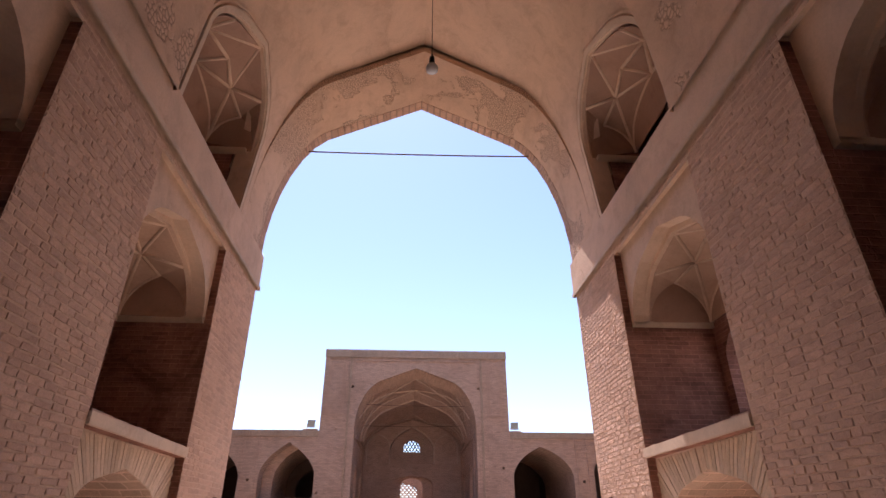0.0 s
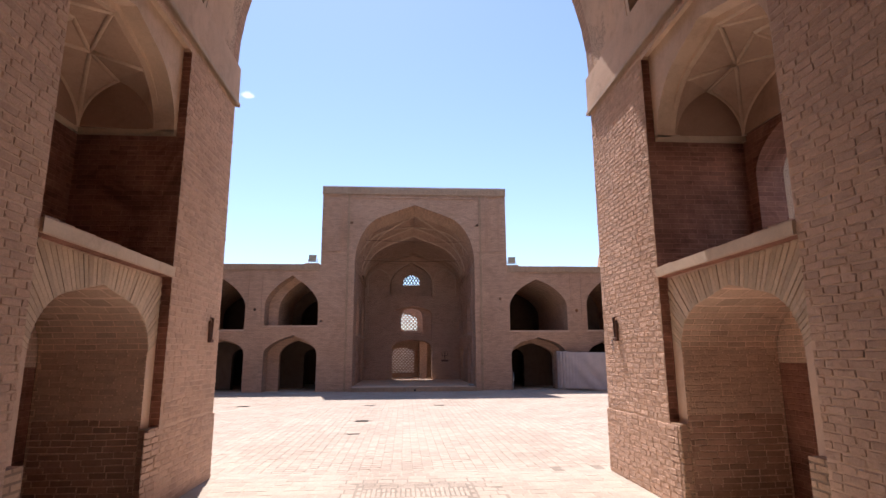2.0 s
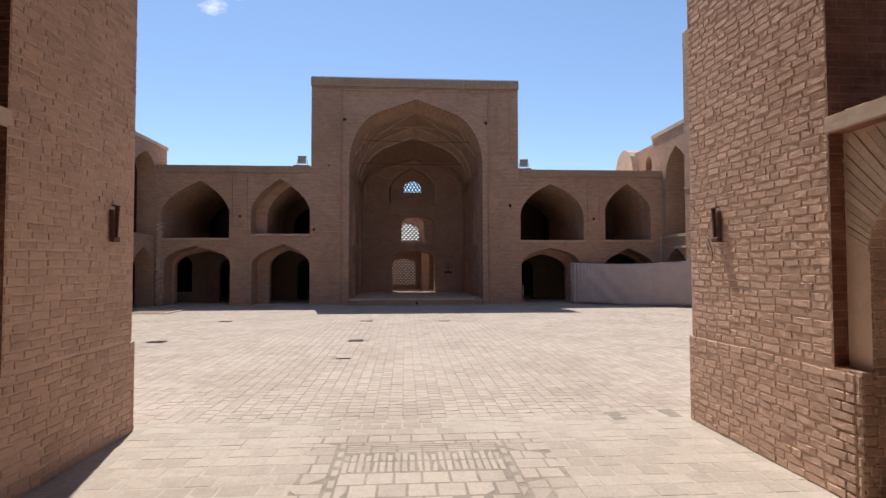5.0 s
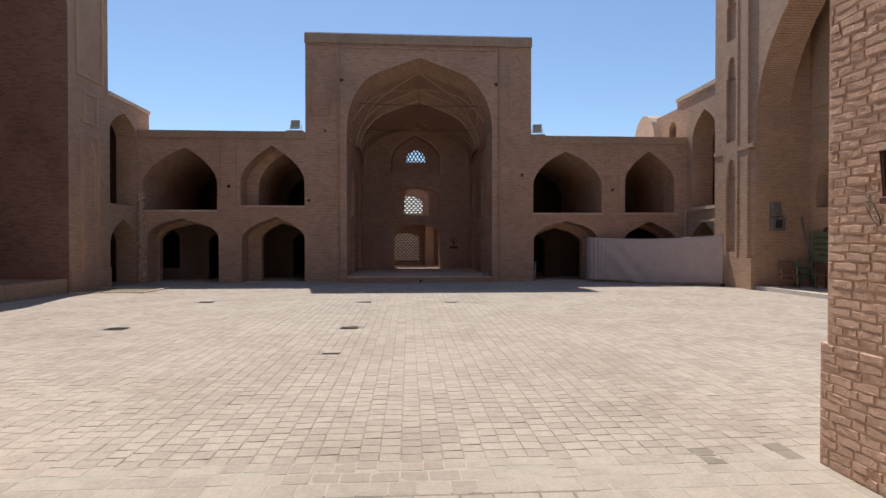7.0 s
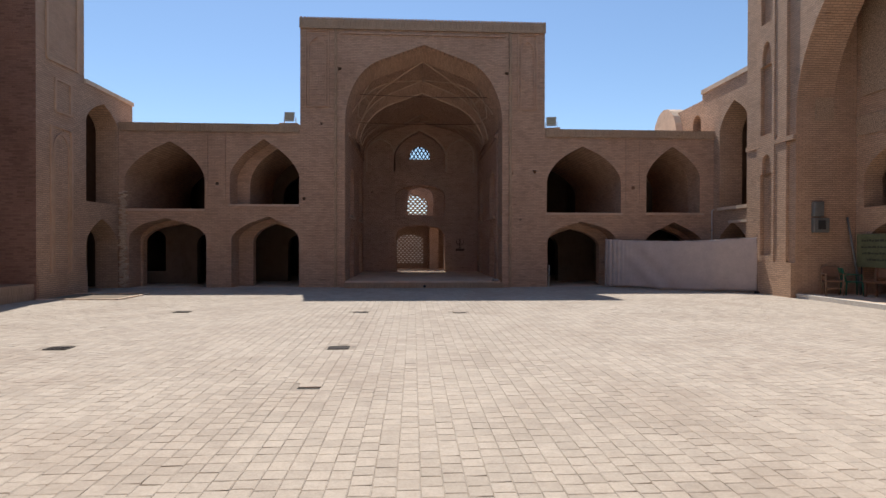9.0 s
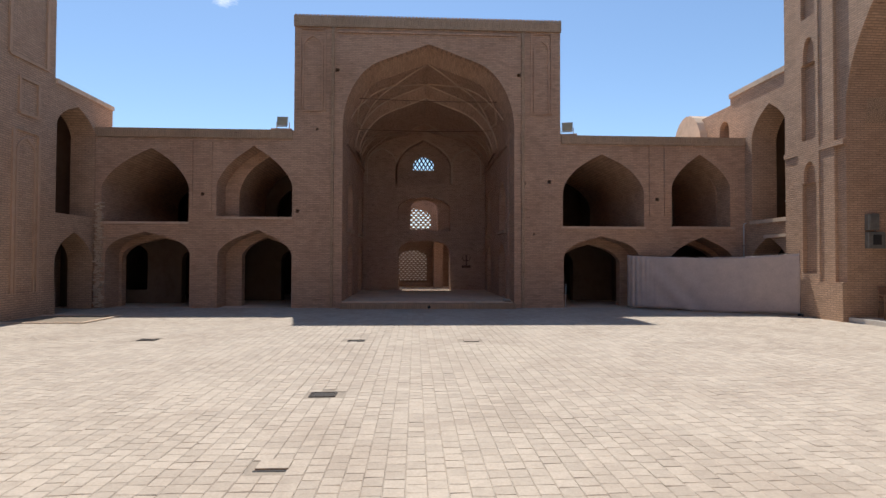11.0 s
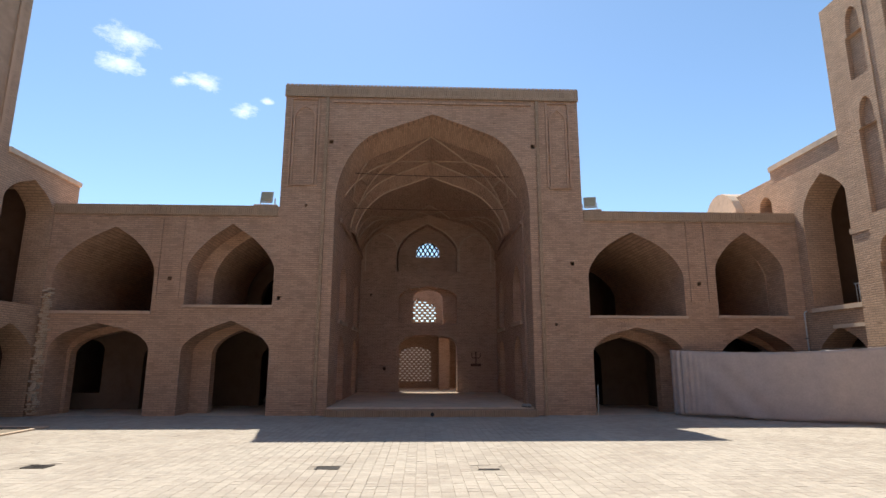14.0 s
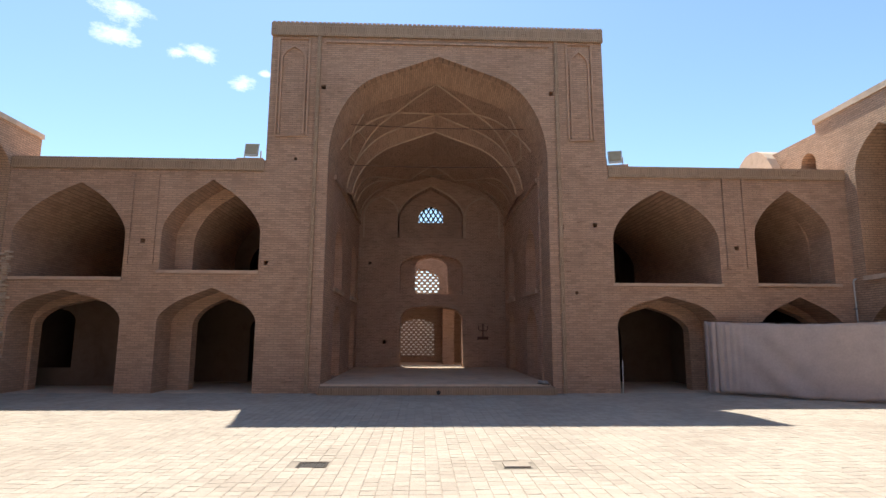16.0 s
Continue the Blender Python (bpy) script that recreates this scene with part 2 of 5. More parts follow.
def uv_box(bm):
    """Box-mapped uv in metres."""
    lay = bm.loops.layers.uv.verify()
    for f in bm.faces:
        n = f.normal
        k = max(range(3), key=lambda i: abs(n[i]))
        for lp in f.loops:
            c = lp.vert.co
            lp[lay].uv = (c.y, c.z) if k == 0 else (c.x, c.z) if k == 1 else (c.x, c.y)


def block(name, x0, x1, y0, y1, z0, z1, mat, parent=None, bevel=0.0, label=""):
    bm = bm_box(bmesh.new(), x0, x1, y0, y1, z0, z1, bevel)
    bm.normal_update()
    uv_box(bm)
    return part(name, bm, mat, parent, label)


def bm_tube(bm, pts, r, n=8, cap=True):
    pts = [Vector(p) for p in pts]
    rings = []
    for i, p in enumerate(pts):
        d = (pts[min(i + 1, len(pts) - 1)] - pts[max(i - 1, 0)]).normalized()
        a = d.orthogonal().normalized() if i == 0 else (a - d * a.dot(d)).normalized()
        b = d.cross(a)
        rr = r[i] if isinstance(r, (list, tuple)) else r
        rings.append([bm.verts.new(p + (a * math.cos(k * 2 * math.pi / n) + b * math.sin(k * 2 * math.pi / n)) * rr) for k in range(n)])
    for q0, q1 in zip(rings, rings[1:]):
        for k in range(n):
            bm.faces.new((q0[k], q0[(k + 1) % n], q1[(k + 1) % n], q1[k])).smooth = True
    if cap:
        bm.faces.new(rings[0][::-1])
        bm.faces.new(rings[-1])
    return bm


class Arch:
    """A pointed opening: jambs u0 and u1, sill, springing and apex heights; round and keen shape the haunch."""

    def __init__(self, u0, u1, sill, spring, apex, round_=0.5, keen=0.5, mid=None):
        self.u0, self.u1, self.sill, self.spring, self.apex, self.a, self.k = u0, u1, sill, spring, apex, round_, keen
        self.mid = (u0 + u1) / 2 if mid is None else mid

    def top(self, u):
        t = (u - self.u0) / (self.mid - self.u0) if u < self.mid else (self.u1 - u) / (self.u1 - self.mid)
        t = min(max(t, 0), 1)
        e = 1 - min(t / self.k, 1)
        return self.spring + (self.apex - self.spring) * (self.a * math.sqrt(max(0, 1 - e * e)) + (1 - self.a) * t)

    def us(self, n=13):
        left = [self.u0 + (self.mid - self.u0) * (1 - math.cos(i / n * math.pi / 2)) for i in range(n + 1)]
        right = [self.u1 - (self.u1 - self.mid) * (1 - math.cos(i / n * math.pi / 2)) for i in range(n + 1)]
        return left + right[::-1][1:]

    def inside(self, u, v, pad=0.0):
        return self.u0 - pad < u < self.u1 + pad and self.sill - pad < v < self.top(u) + pad

    def line(self, n=13):
        """Jamb, arch, jamb as (u, v) points."""
        return [(self.u0, self.sill)] + [(u, self.top(u)) for u in self.us(n)] + [(self.u1, self.sill)]


def wall(name, P, u0, u1, v0, v1, thick, arches=(), mat=None, dv=None, du=None, label="", kind="structure", mats=None):
    """A wall of true thickness with arched openings through it. P(u, v, d) places a point, d going into the wall.
    mats, where given: face, reveal."""
    if v0 == 0:
        v0 = -0.12
        arches = [Arch(a.u0, a.u1, -0.12 if a.sill == 0 else a.sill, a.spring, a.apex, a.a, a.k, a.mid) for a in arches]
    cuts = {u0, u1}
    for a in arches:
        cuts |= set(a.us())
    if du:
        k = max(1, round((u1 - u0) / du))
        cuts |= {u0 + (u1 - u0) * i / k for i in range(k + 1)}
    cuts = sorted(c for c in cuts if u0 - 1e-6 <= c <= u1 + 1e-6)
    cuts = [c for i, c in enumerate(cuts) if i == 0 or c - cuts[i - 1] > 1e-4]
    V, F, UV, MI = [], [], [], []

    def quad(ps, uv, mi=0):
        if (P(*ps[0]) - P(*ps[1])).length < 1e-5 and (P(*ps[2]) - P(*ps[3])).length < 1e-5:
            return
        b = len(V)
        V.extend(P(*p) for p in ps)
        F.append((b, b + 1, b + 2, b + 3))
        UV.append(uv)
        MI.append(mi)

    for ua, ub in zip(cuts, cuts[1:]):
        um = (ua + ub) / 2
        act = sorted((a for a in arches if a.u0 < um < a.u1), key=lambda a: a.sill)
        lows = [(v0, v0)] + [(a.top(ua), a.top(ub)) for a in act]
        highs = [(a.sill, a.sill) for a in act] + [(v1, v1)]
        for (la, lb), (ha, hb) in zip(lows, highs):
            if max(ha - la, hb - lb) < 1e-4:
                continue
            m = max(1, math.ceil((max(ha - la, hb - lb)) / dv)) if dv else 1
            for i in range(m):
                f0, f1 = i / m, (i + 1) / m
                a0, b0, a1, b1 = la + (ha - la) * f0, lb + (hb - lb) * f0, la + (ha - la) * f1, lb + (hb - lb) * f1
                for d in (0, thick):
                    quad([(ua, a0, d), (ub, b0, d), (ub, b1, d), (ua, a1, d)], [(ua, a0), (ub, b0), (ub, b1), (ua, a1)])
        for a in act:
            ta, tb = a.top(ua), a.top(ub)
            s = (ua - a.u0) * 1.3 if um < a.mid else (a.u1 - ub) * 1.3
            quad([(ua, ta, 0), (ub, tb, 0), (ub, tb, thick), (ua, ta, thick)], [(0, ta), (0, tb), (thick, tb), (thick, ta)], 1)
            if a.sill > v0 + 1e-4:
                quad([(ua, a.sill, 0), (ub, a.sill, 0), (ub, a.sill, thick), (ua, a.sill, thick)], [(ua, 0), (ub, 0), (ub, thick), (ua, thick)], 1)
        quad([(ua, v1, 0), (ub, v1, 0), (ub, v1, thick), (ua, v1, thick)], [(ua, 0), (ub, 0), (ub, thick), (ua, thick)])
    for a in arches:
        for u in (a.u0, a.u1):
            if u0 < u < u1:
                quad([(u, a.sill, 0), (u, a.spring, 0), (u, a.spring, thick), (u, a.sill, thick)], [(0, a.sill), (0, a.spring), (thick, a.spring), (thick, a.sill)], 1)
    for u in (u0, u1):
        m = max(1, math.ceil((v1 - v0) / dv)) if dv else 1
        for i in range(m):
            a0, a1 = v0 + (v1 - v0) * i / m, v0 + (v1 - v0) * (i + 1) / m
            quad([(u, a0, 0), (u, a1, 0), (u, a1, thick), (u, a0, thick)], [(0, a0), (0, a1), (thick, a1), (thick, a0)])
    ob = mesh_ob(name, V, F, mats or mat, UV)
    if mats:
        ob.data.polygons.foreach_set("material_index", MI)
    return tagged(ob, label, kind=kind)


def strip(bm, line, P, w0, w1, d0, d1):
    """A raised moulding that follows a line of (u, v): w0 inside, w1 outside of it, from depth d0 out to d1."""
    n = len(line)
    rows = []
    for i, (u, v) in enumerate(line):
        a, b = line[max(i - 1, 0)], line[min(i + 1, n - 1)]
        t = Vector((b[0] - a[0], b[1] - a[1])).normalized()
        nx, nz = -t.y, t.x
        rows.append([bm.verts.new(P(u + nx * w, v + nz * w, d)) for w, d in ((w0, d0), (w0, d1), (w1, d1), (w1, d0))])
    for r0, r1 in zip(rows, rows[1:]):
        for k in range(4):
            bm.faces.new((r0[k], r0[(k + 1) % 4], r1[(k + 1) % 4], r1[k]))
    bm.faces.new(rows[0])
    bm.faces.new(rows[-1][::-1])
    bmesh.ops.recalc_face_normals(bm, faces=bm.faces)
    return bm


def facing_south(y):
    return lambda u, v, d: Vector((u, y + d, v))


def facing_north(y):
    return lambda u, v, d: Vector((u, y - d, v))


def facing_west(x):
    return lambda u, v, d: Vector((x + d, u, v))


def facing_east(x):
    return lambda u, v, d: Vector((x - d, u, v))


# ---- the place in numbers ----
FY = 28.31                 # far facade
XL, XR = -10.75, 12.0      # courtyard sides
NL, NR = -2.6, 3.1         # near iwan walls
NY = 9.2                   # near iwan's front

def S(name, x0, x1, y0, y1, z0, z1, mat):
    return tagged(block(name, x0, x1, y0, y1, -0.2 if z0 == 0 else z0, z1, mat), kind="structure")


def hole(u, v, s=0.12):
    """A square putlog hole."""
    return Arch(u - s / 2, u + s / 2, v - s / 2, v + s / 2, v + s / 2 + 0.001)


# ---- ground ----
tagged(block("ground", -60, 60, -60, 90, -0.4, -0.0095, paver_bed), "bare beige earth bed under the paving", kind="structure")

# ---- far facade ----
portal = Arch(-2.42, 3.60, 0, 6.35, 9.27, 0.62, 0.42, 0.58)
tagged(wall("wall_pishtaq", facing_south(FY), -4.10, 5.25, 0, 10.15, 0.3, [portal, hole(-2.62, 8.28, 0.13), hole(3.76, 8.22, 0.13), hole(3.95, 4.4), hole(4.86, 4.45), hole(-3.95, 3.35), hole(-3.3, 6.2, 0.08), hole(4.3, 2.6, 0.08)], mats=[brick_far, brick_far]), "tall sandy brick portal front with a pointed arch")
LU1, LU2 = Arch(-10.55, -7.64, 2.95, 4.05, 5.47, 0.45, 0.75, -8.9), Arch(-6.71, -4.14, 3.14, 4.15, 5.59, 0.38, 0.65, -5.46)
LL1, LL2 = Arch(-10.4, -7.58, 0, 1.80, 2.60, 0.55, 0.5, -9.1), Arch(-6.66, -4.14, 0, 1.80, 2.68, 0.42, 0.6, -5.3)
RU1, RU2 = Arch(5.34, 8.28, 2.88, 4.05, 5.46, 0.5, 0.7, 6.75), Arch(9.29, 11.45, 2.9, 4.25, 5.5, 0.38, 0.65, 10.33)
RL1, RL2 = Arch(5.37, 8.1, 0, 1.75, 2.53, 0.55, 0.5, 6.75), Arch(9.2, 11.6, 0, 1.65, 2.53, 0.35, 0.5, 10.4)
tagged(wall("wall_wing_west", facing_south(FY), XL, -4.10, 0, 6.14, 0.9, [LU1, LU2, LL1, LL2, hole(-7.18, 3.91)], brick_far), "two-storey sandy brick arcade beside the portal")
tagged(wall("wall_wing_east", facing_south(FY), 5.25, XR, 0, 6.10, 0.9, [RU1, RU2, RL1, RL2, hole(8.76, 3.86)], brick_far), "two-storey sandy brick arcade beside the portal")
# vaults and rooms behind the arcades
for nm, x0, x1, a, b in (("west", XL - 2, -4.10, LU1, LL1), ("east", 5.25, XR + 2, RU1, RL1)):
    S("floor_gallery_ground_" + nm, x0, x1, FY + 0.02, FY + 8.0, -0.3, -0.004, stucco_pale)
    S("floor_gallery_" + nm, x0, x1, FY + 0.9, FY + 8.0, 2.70, 2.86, shaded_wall)
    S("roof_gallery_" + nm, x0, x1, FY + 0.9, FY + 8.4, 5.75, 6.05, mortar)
    S("wall_gallery_back_" + nm, x0, x1, FY + 8.0, FY + 8.4, 0, 6.05, shaded_wall)
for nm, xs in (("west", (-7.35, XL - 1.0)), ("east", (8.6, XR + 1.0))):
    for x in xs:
        S("wall_gallery_partition_" + nm, x - 0.2, x + 0.2, FY + 0.9, FY + 8.0, 0, 5.75, shaded_wall)
for nm, a, x0, x1 in (("west", LU1, XL - 0.3, -7.55), ("east", RU1, 5.25, 8.4)):
    wall("wall_vault_" + nm, facing_south(FY + 0.9), x0, x1, 2.86, 5.75, 5.2, [Arch(a.u0, a.u1, 2.87, a.spring, a.apex, a.a, a.k, a.mid)], brick_far)
for nm, a, x0, x1 in (("west", Arch(-6.22, -4.18, 2.87, 3.95, 5.38, 0.5, 0.65, -5.15), -7.15, -4.1), ("east", Arch(9.4, 11.42, 2.87, 4.1, 5.45, 0.5, 0.65), 8.8, XR)):
    wall("wall_inner_upper_" + nm, facing_south(FY + 0.9), x0, x1, 2.86, 5.75, 3.4, [a], brick_far)
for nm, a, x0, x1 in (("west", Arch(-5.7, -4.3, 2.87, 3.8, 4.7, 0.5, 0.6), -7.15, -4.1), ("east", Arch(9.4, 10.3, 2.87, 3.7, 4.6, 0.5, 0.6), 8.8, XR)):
    wall("wall_inner_upper_rear_" + nm, facing_south(FY + 4.3), x0, x1, 2.86, 5.75, 0.3, [a], shaded_wall)
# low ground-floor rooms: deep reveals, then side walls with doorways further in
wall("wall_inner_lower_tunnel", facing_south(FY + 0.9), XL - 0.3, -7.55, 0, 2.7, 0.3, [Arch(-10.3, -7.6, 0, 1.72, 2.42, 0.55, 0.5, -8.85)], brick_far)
wall("wall_inner_lower_nook", facing_south(FY + 2.2), XL - 1.0, -7.55, 0, 2.7, 0.35, [Arch(-11.3, -10.02, 0.5, 1.85, 2.25, 0.6, 0.5), Arch(-8.75, -7.7, 0, 1.6, 2.1, 0.6, 0.5)], shaded_wall)
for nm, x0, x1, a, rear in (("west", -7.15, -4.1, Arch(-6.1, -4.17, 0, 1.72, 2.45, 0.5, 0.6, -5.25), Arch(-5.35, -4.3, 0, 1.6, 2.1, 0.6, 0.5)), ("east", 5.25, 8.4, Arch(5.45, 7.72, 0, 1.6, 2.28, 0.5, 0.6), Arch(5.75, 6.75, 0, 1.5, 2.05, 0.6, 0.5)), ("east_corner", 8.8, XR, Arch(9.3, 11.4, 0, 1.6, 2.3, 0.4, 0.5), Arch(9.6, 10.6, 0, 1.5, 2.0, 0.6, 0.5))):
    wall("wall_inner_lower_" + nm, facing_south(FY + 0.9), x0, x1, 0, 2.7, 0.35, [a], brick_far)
    wall("wall_inner_lower_rear_" + nm, facing_south(FY + 3.6), x0, x1, 0, 2.7, 0.5, [rear], shaded_wall)

# ---- far iwan behind the portal ----
BY, IZ = 36.0, 0.22
IL, IR, IM = -2.42, 3.55, 0.55


S("floor_platform", IL, IR, FY + 0.02, BY + 4.0, 0, IZ, stucco_pale)
door = Arch(-0.69, 1.82, IZ, 2.1, 2.66, 0.72, 0.4, 0.55)
win = Arch(-0.73, 1.83, 3.1, 4.2, 4.76, 0.66, 0.5, 0.53)
lunette = Arch(-0.79, 1.84, 5.42, 6.3, 7.57, 0.45, 0.6, 0.5)
wall("wall_iwan_rear", facing_south(BY), IL, IR, 0, 9.6, 0.5, [door, win, lunette, hole(-1.95, 4.35), hole(-1.75, 2.85, 0.09), hole(2.6, 2.85, 0.09), hole(-1.3, 1.2, 0.14)], brick_inner)
# behind the niches: a pierced window below, a small grille above
wall("wall_iwan_lining", facing_south(BY + 0.5), IL, IR, IZ, 9.6, 0.3,
     [Arch(-0.69, 1.82, IZ, 2.1, 2.62, 0.72, 0.4, 0.55), Arch(-0.13, 1.22, 3.1, 4.25, 4.7, 0.66, 0.5), Arch(0.0, 1.04, 6.15, 6.4, 6.86, 0.7, 0.7)], brick_inner)
niches = [Arch(y0, y1, z0, z1, z2, 0.45, 0.6) for y0, y1 in ((30.0, 31.5), (33.8, 35.1)) for z0, z1, z2 in ((IZ, 1.75, 2.38), (2.86, 4.1, 4.85))]
wall("wall_iwan_west", facing_east(IL), FY + 1.1, BY, 0, 6.6, 0.5, niches, brick_inner)
wall("wall_iwan_east", facing_west(IR), FY + 1.1, BY, 0, 6.6, 0.5, niches, brick_inner)
S("wall_iwan_west_lining", IL - 1.68, IL - 1.3, FY + 1.1, BY, 0, 6.6, shaded_wall)
S("wall_iwan_east_lining", IR + 1.3, IR + 1.7, FY + 1.1, BY, 0, 6.6, shaded_wall)


def reach(name, a0, y0, a1, y1, thick, mat, n=18, m=6, sag=0.0):
    """A vault drawn from one arch to another along y; returns Q(s, f, lift) on its underside."""
    p0, p1 = [(u, a0.top(u)) for u in a0.us(n)], [(u, a1.top(u)) for u in a1.us(n)]
    w = len(p0)

    def at(i, f, up=0.0):
        (ua, va), (ub, vb) = p0[i], p1[i]
        u, v = ua + (ub - ua) * f, va + (vb - va) * f + sag * math.sin(f * math.pi / 2) * (1 - f)
        return Vector((u + (u - IM) * up / 3, y0 + (y1 - y0) * f, v + up))

    V = [at(i, j / m) for j in range(m + 1) for i in range(w)] + [at(i, j / m, thick) for j in range(m + 1) for i in range(w)]
    o = (m + 1) * w
    run = [0.0]
    for i in range(w - 1):
        run.append(run[-1] + (at(i + 1, 0) - at(i, 0)).length)
    F, UV = [], []
    for b in (0, o):
        for j in range(m):
            for i in range(w - 1):
                q = [(j, i), (j, i + 1), (j + 1, i + 1), (j + 1, i)]
                F.append(tuple(b + r * w + c for r, c in q))
                UV.append([(y0 + (y1 - y0) * r / m, run[c]) for r, c in q])
    for j in (0, m):
        for i in range(w - 1):
            F.append((j * w + i, j * w + i + 1, o + j * w + i + 1, o + j * w + i))
            UV.append([(run[i], 0), (run[i + 1], 0), (run[i + 1], thick), (run[i], thick)])
    for i in (0, w - 1):
        for j in range(m):
            F.append((j * w + i, (j + 1) * w + i, o + (j + 1) * w + i, o + j * w + i))
            UV.append([(j, 0), (j + 1, 0), (j + 1, thick), (j, thick)])
    tagged(mesh_ob(name, V, F, mat, UV), kind="structure")

    def Q(s, f, lift=0.0):
        k = min(max(s, 0), 1) * (w - 1)
        i = min(int(k), w - 2)
        return at(i, f, -lift).lerp(at(i + 1, f, -lift), k - i)
    return Q


def net_rib(Q, knots, r=0.03):
    """A plaster rib laid on a vault through (s, f) knots, and its mirror."""
    for flip in (0, 1):
        pts = []
        for (sa, fa), (sb, fb) in zip(knots, knots[1:]):
            pts += [Q(1 - s if flip else s, f, 0.012) for s, f in ((sa + (sb - sa) * i / 7, fa + (fb - fa) * i / 7) for i in range(7))]
        pts.append(Q(1 - knots[-1][0] if flip else knots[-1][0], knots[-1][1], 0.012))
        tagged(part("trim_net_rib", bm_tube(bmesh.new(), pts, r, 6), stucco_rib), kind="structure")


# the front arch narrows inwards; behind it two bays of rib vaulting
wall("wall_pishtaq_core", facing_south(FY + 0.303), -4.09, 5.24, 0, 10.1, 0.8, [Arch(-2.42, 3.60, 0, 6.36, 9.45, 0.64, 0.4, 0.58)], brick_far)
reach("ceiling_portal_soffit", Arch(-2.42, 3.60, 6.35, 6.35, 9.27, 0.62, 0.42, 0.58), FY + 0.3, Arch(-2.40, 3.56, 6.35, 6.2, 8.98, 0.60, 0.44, IM), FY + 1.12, 0.5, brick_far)
front = Arch(IL - 0.04, IR + 0.04, 6.1, 6.1, 9.02, 0.60, 0.44, IM)
ring = Arch(IL + 0.1, IR - 0.1, 6.1, 6.1, 8.78, 0.55, 0.5, IM)
ring_in = Arch(IL + 0.2, IR - 0.2, 6.1, 6.1, 8.42, 0.55, 0.5, IM)
rear_arch = Arch(IL + 0.02, IR - 0.02, 6.1, 6.1, 8.0, 0.6, 0.5, IM)
Q1 = reach("ceiling_iwan_front_bay", front, FY + 1.12, ring, 31.3, 0.4, brick_vault, sag=0.12)
reach("ceiling_iwan_ring", ring, 31.3, ring_in, 31.85, 0.45, brick_inner)
Q2 = reach("ceiling_iwan_rear_bay", ring_in, 31.85, rear_arch, BY + 0.02, 0.4, brick_vault, sag=0.1)
for Q, f in ((Q1, 0.985), (Q2, 0.01)):
    net_rib(Q, [(0.02, f), (0.25, f), (0.5, f)], 0.035)
for knots in ([(0.14, 1.0), (0.22, 0.8), (0.36, 0.5), (0.5, 0.04)], [(0.10, 0.1), (0.2, 0.35), (0.36, 0.5), (0.5, 0.96)], [(0.14, 1.0), (0.12, 0.6), (0.16, 0.3), (0.24, 0.04)], [(0.2, 0.35), (0.22, 0.8)]):
    net_rib(Q1, knots)
for knots in ([(0.04, 0.45), (0.12, 0.5), (0.22, 0.62), (0.34, 0.9)], [(0.04, 0.9), (0.13, 0.86), (0.24, 0.9), (0.31, 0.78), (0.40, 0.93), (0.44, 0.82), (0.5, 0.72)], [(0.02, 0.2), (0.11, 0.25), (0.2, 0.42), (0.31, 0.78)], [(0.44, 0.82), (0.5, 0.97)]):
    net_rib(Q2, knots, 0.028)
# net of ribs on the rear half-dome
for i, (x0, x1, zs, za, y) in enumerate(((-2.2, -0.85, 5.5, 7.45, BY), (1.95, 3.3, 5.5, 7.45, BY))):
    ar = Arch(x0, x1, 5.42, 6.35, za - 0.35, 0.55, 0.5)
    tagged(part("trim_blind_arch", strip(bmesh.new(), ar.line(12), facing_south(y), 0.0, 0.06, 0.0, -0.05), stucco_rib), kind="structure")
tagged(part("trim_lunette", strip(bmesh.new(), lunette.line(12), facing_south(BY), 0.0, 0.07, 0.0, -0.05), stucco_rib), kind="structure")
for x0, x1 in ((IL, IL + 0.07), (IR - 0.07, IR)):
    for y0, y1 in ((29.8, 31.7), (33.6, 35.3)):
        S("sill_iwan_niche", x0, x1, y0, y1, 2.72, 2.84, stucco_rib)
    S("trim_iwan_string", x0, x1, FY + 1.12, BY - 0.01, 5.95, 6.1, brick_inner)
S("trim_iwan_string_rear", IL + 0.1, IR - 0.1, BY - 0.04, BY - 0.002, 2.80, 2.92, brick_inner)
S("trim_iwan_string_rear", IL + 0.1, IR - 0.1, BY - 0.04, BY - 0.002, 5.22, 5.36, brick_inner)
# frames and bands on the facade
cut = facing_south(FY)
S("trim_parapet_portal", -4.12, 5.27, FY - 0.08, FY - 0.002, 9.78, 10.15, brick_band)
S("trim_parapet_west", XL + 0.01, -4.13, FY - 0.06, FY - 0.002, 5.84, 6.15, brick_band)
S("trim_parapet_east", 5.28, XR - 0.01, FY - 0.06, FY - 0.002, 5.80, 6.11, brick_band)
for nm, x0, x1 in (("west", -3.86, -3.06), ("east", 4.24, 4.9)):
    for line, w in (([(x0, 6.86), (x0, 9.68), (x1, 9.68), (x1, 6.86), (x0, 6.86)], 0.05), (Arch(x0 + 0.09, x1 - 0.09, 6.9, 9.05, 9.45).line(8), 0.045)):
        tagged(part("trim_panel_" + nm, strip(bmesh.new(), line, cut, 0, w, 0, -0.06), brick_far), kind="structure")
for x in (-2.82, 3.86):
    S("trim_pilaster", x, x + 0.1, FY - 0.07, FY - 0.002, 0.0, 9.77, brick_band)
S("trim_head", -2.58, 3.68, FY - 0.06, FY - 0.002, 9.6, 9.68, brick_far)
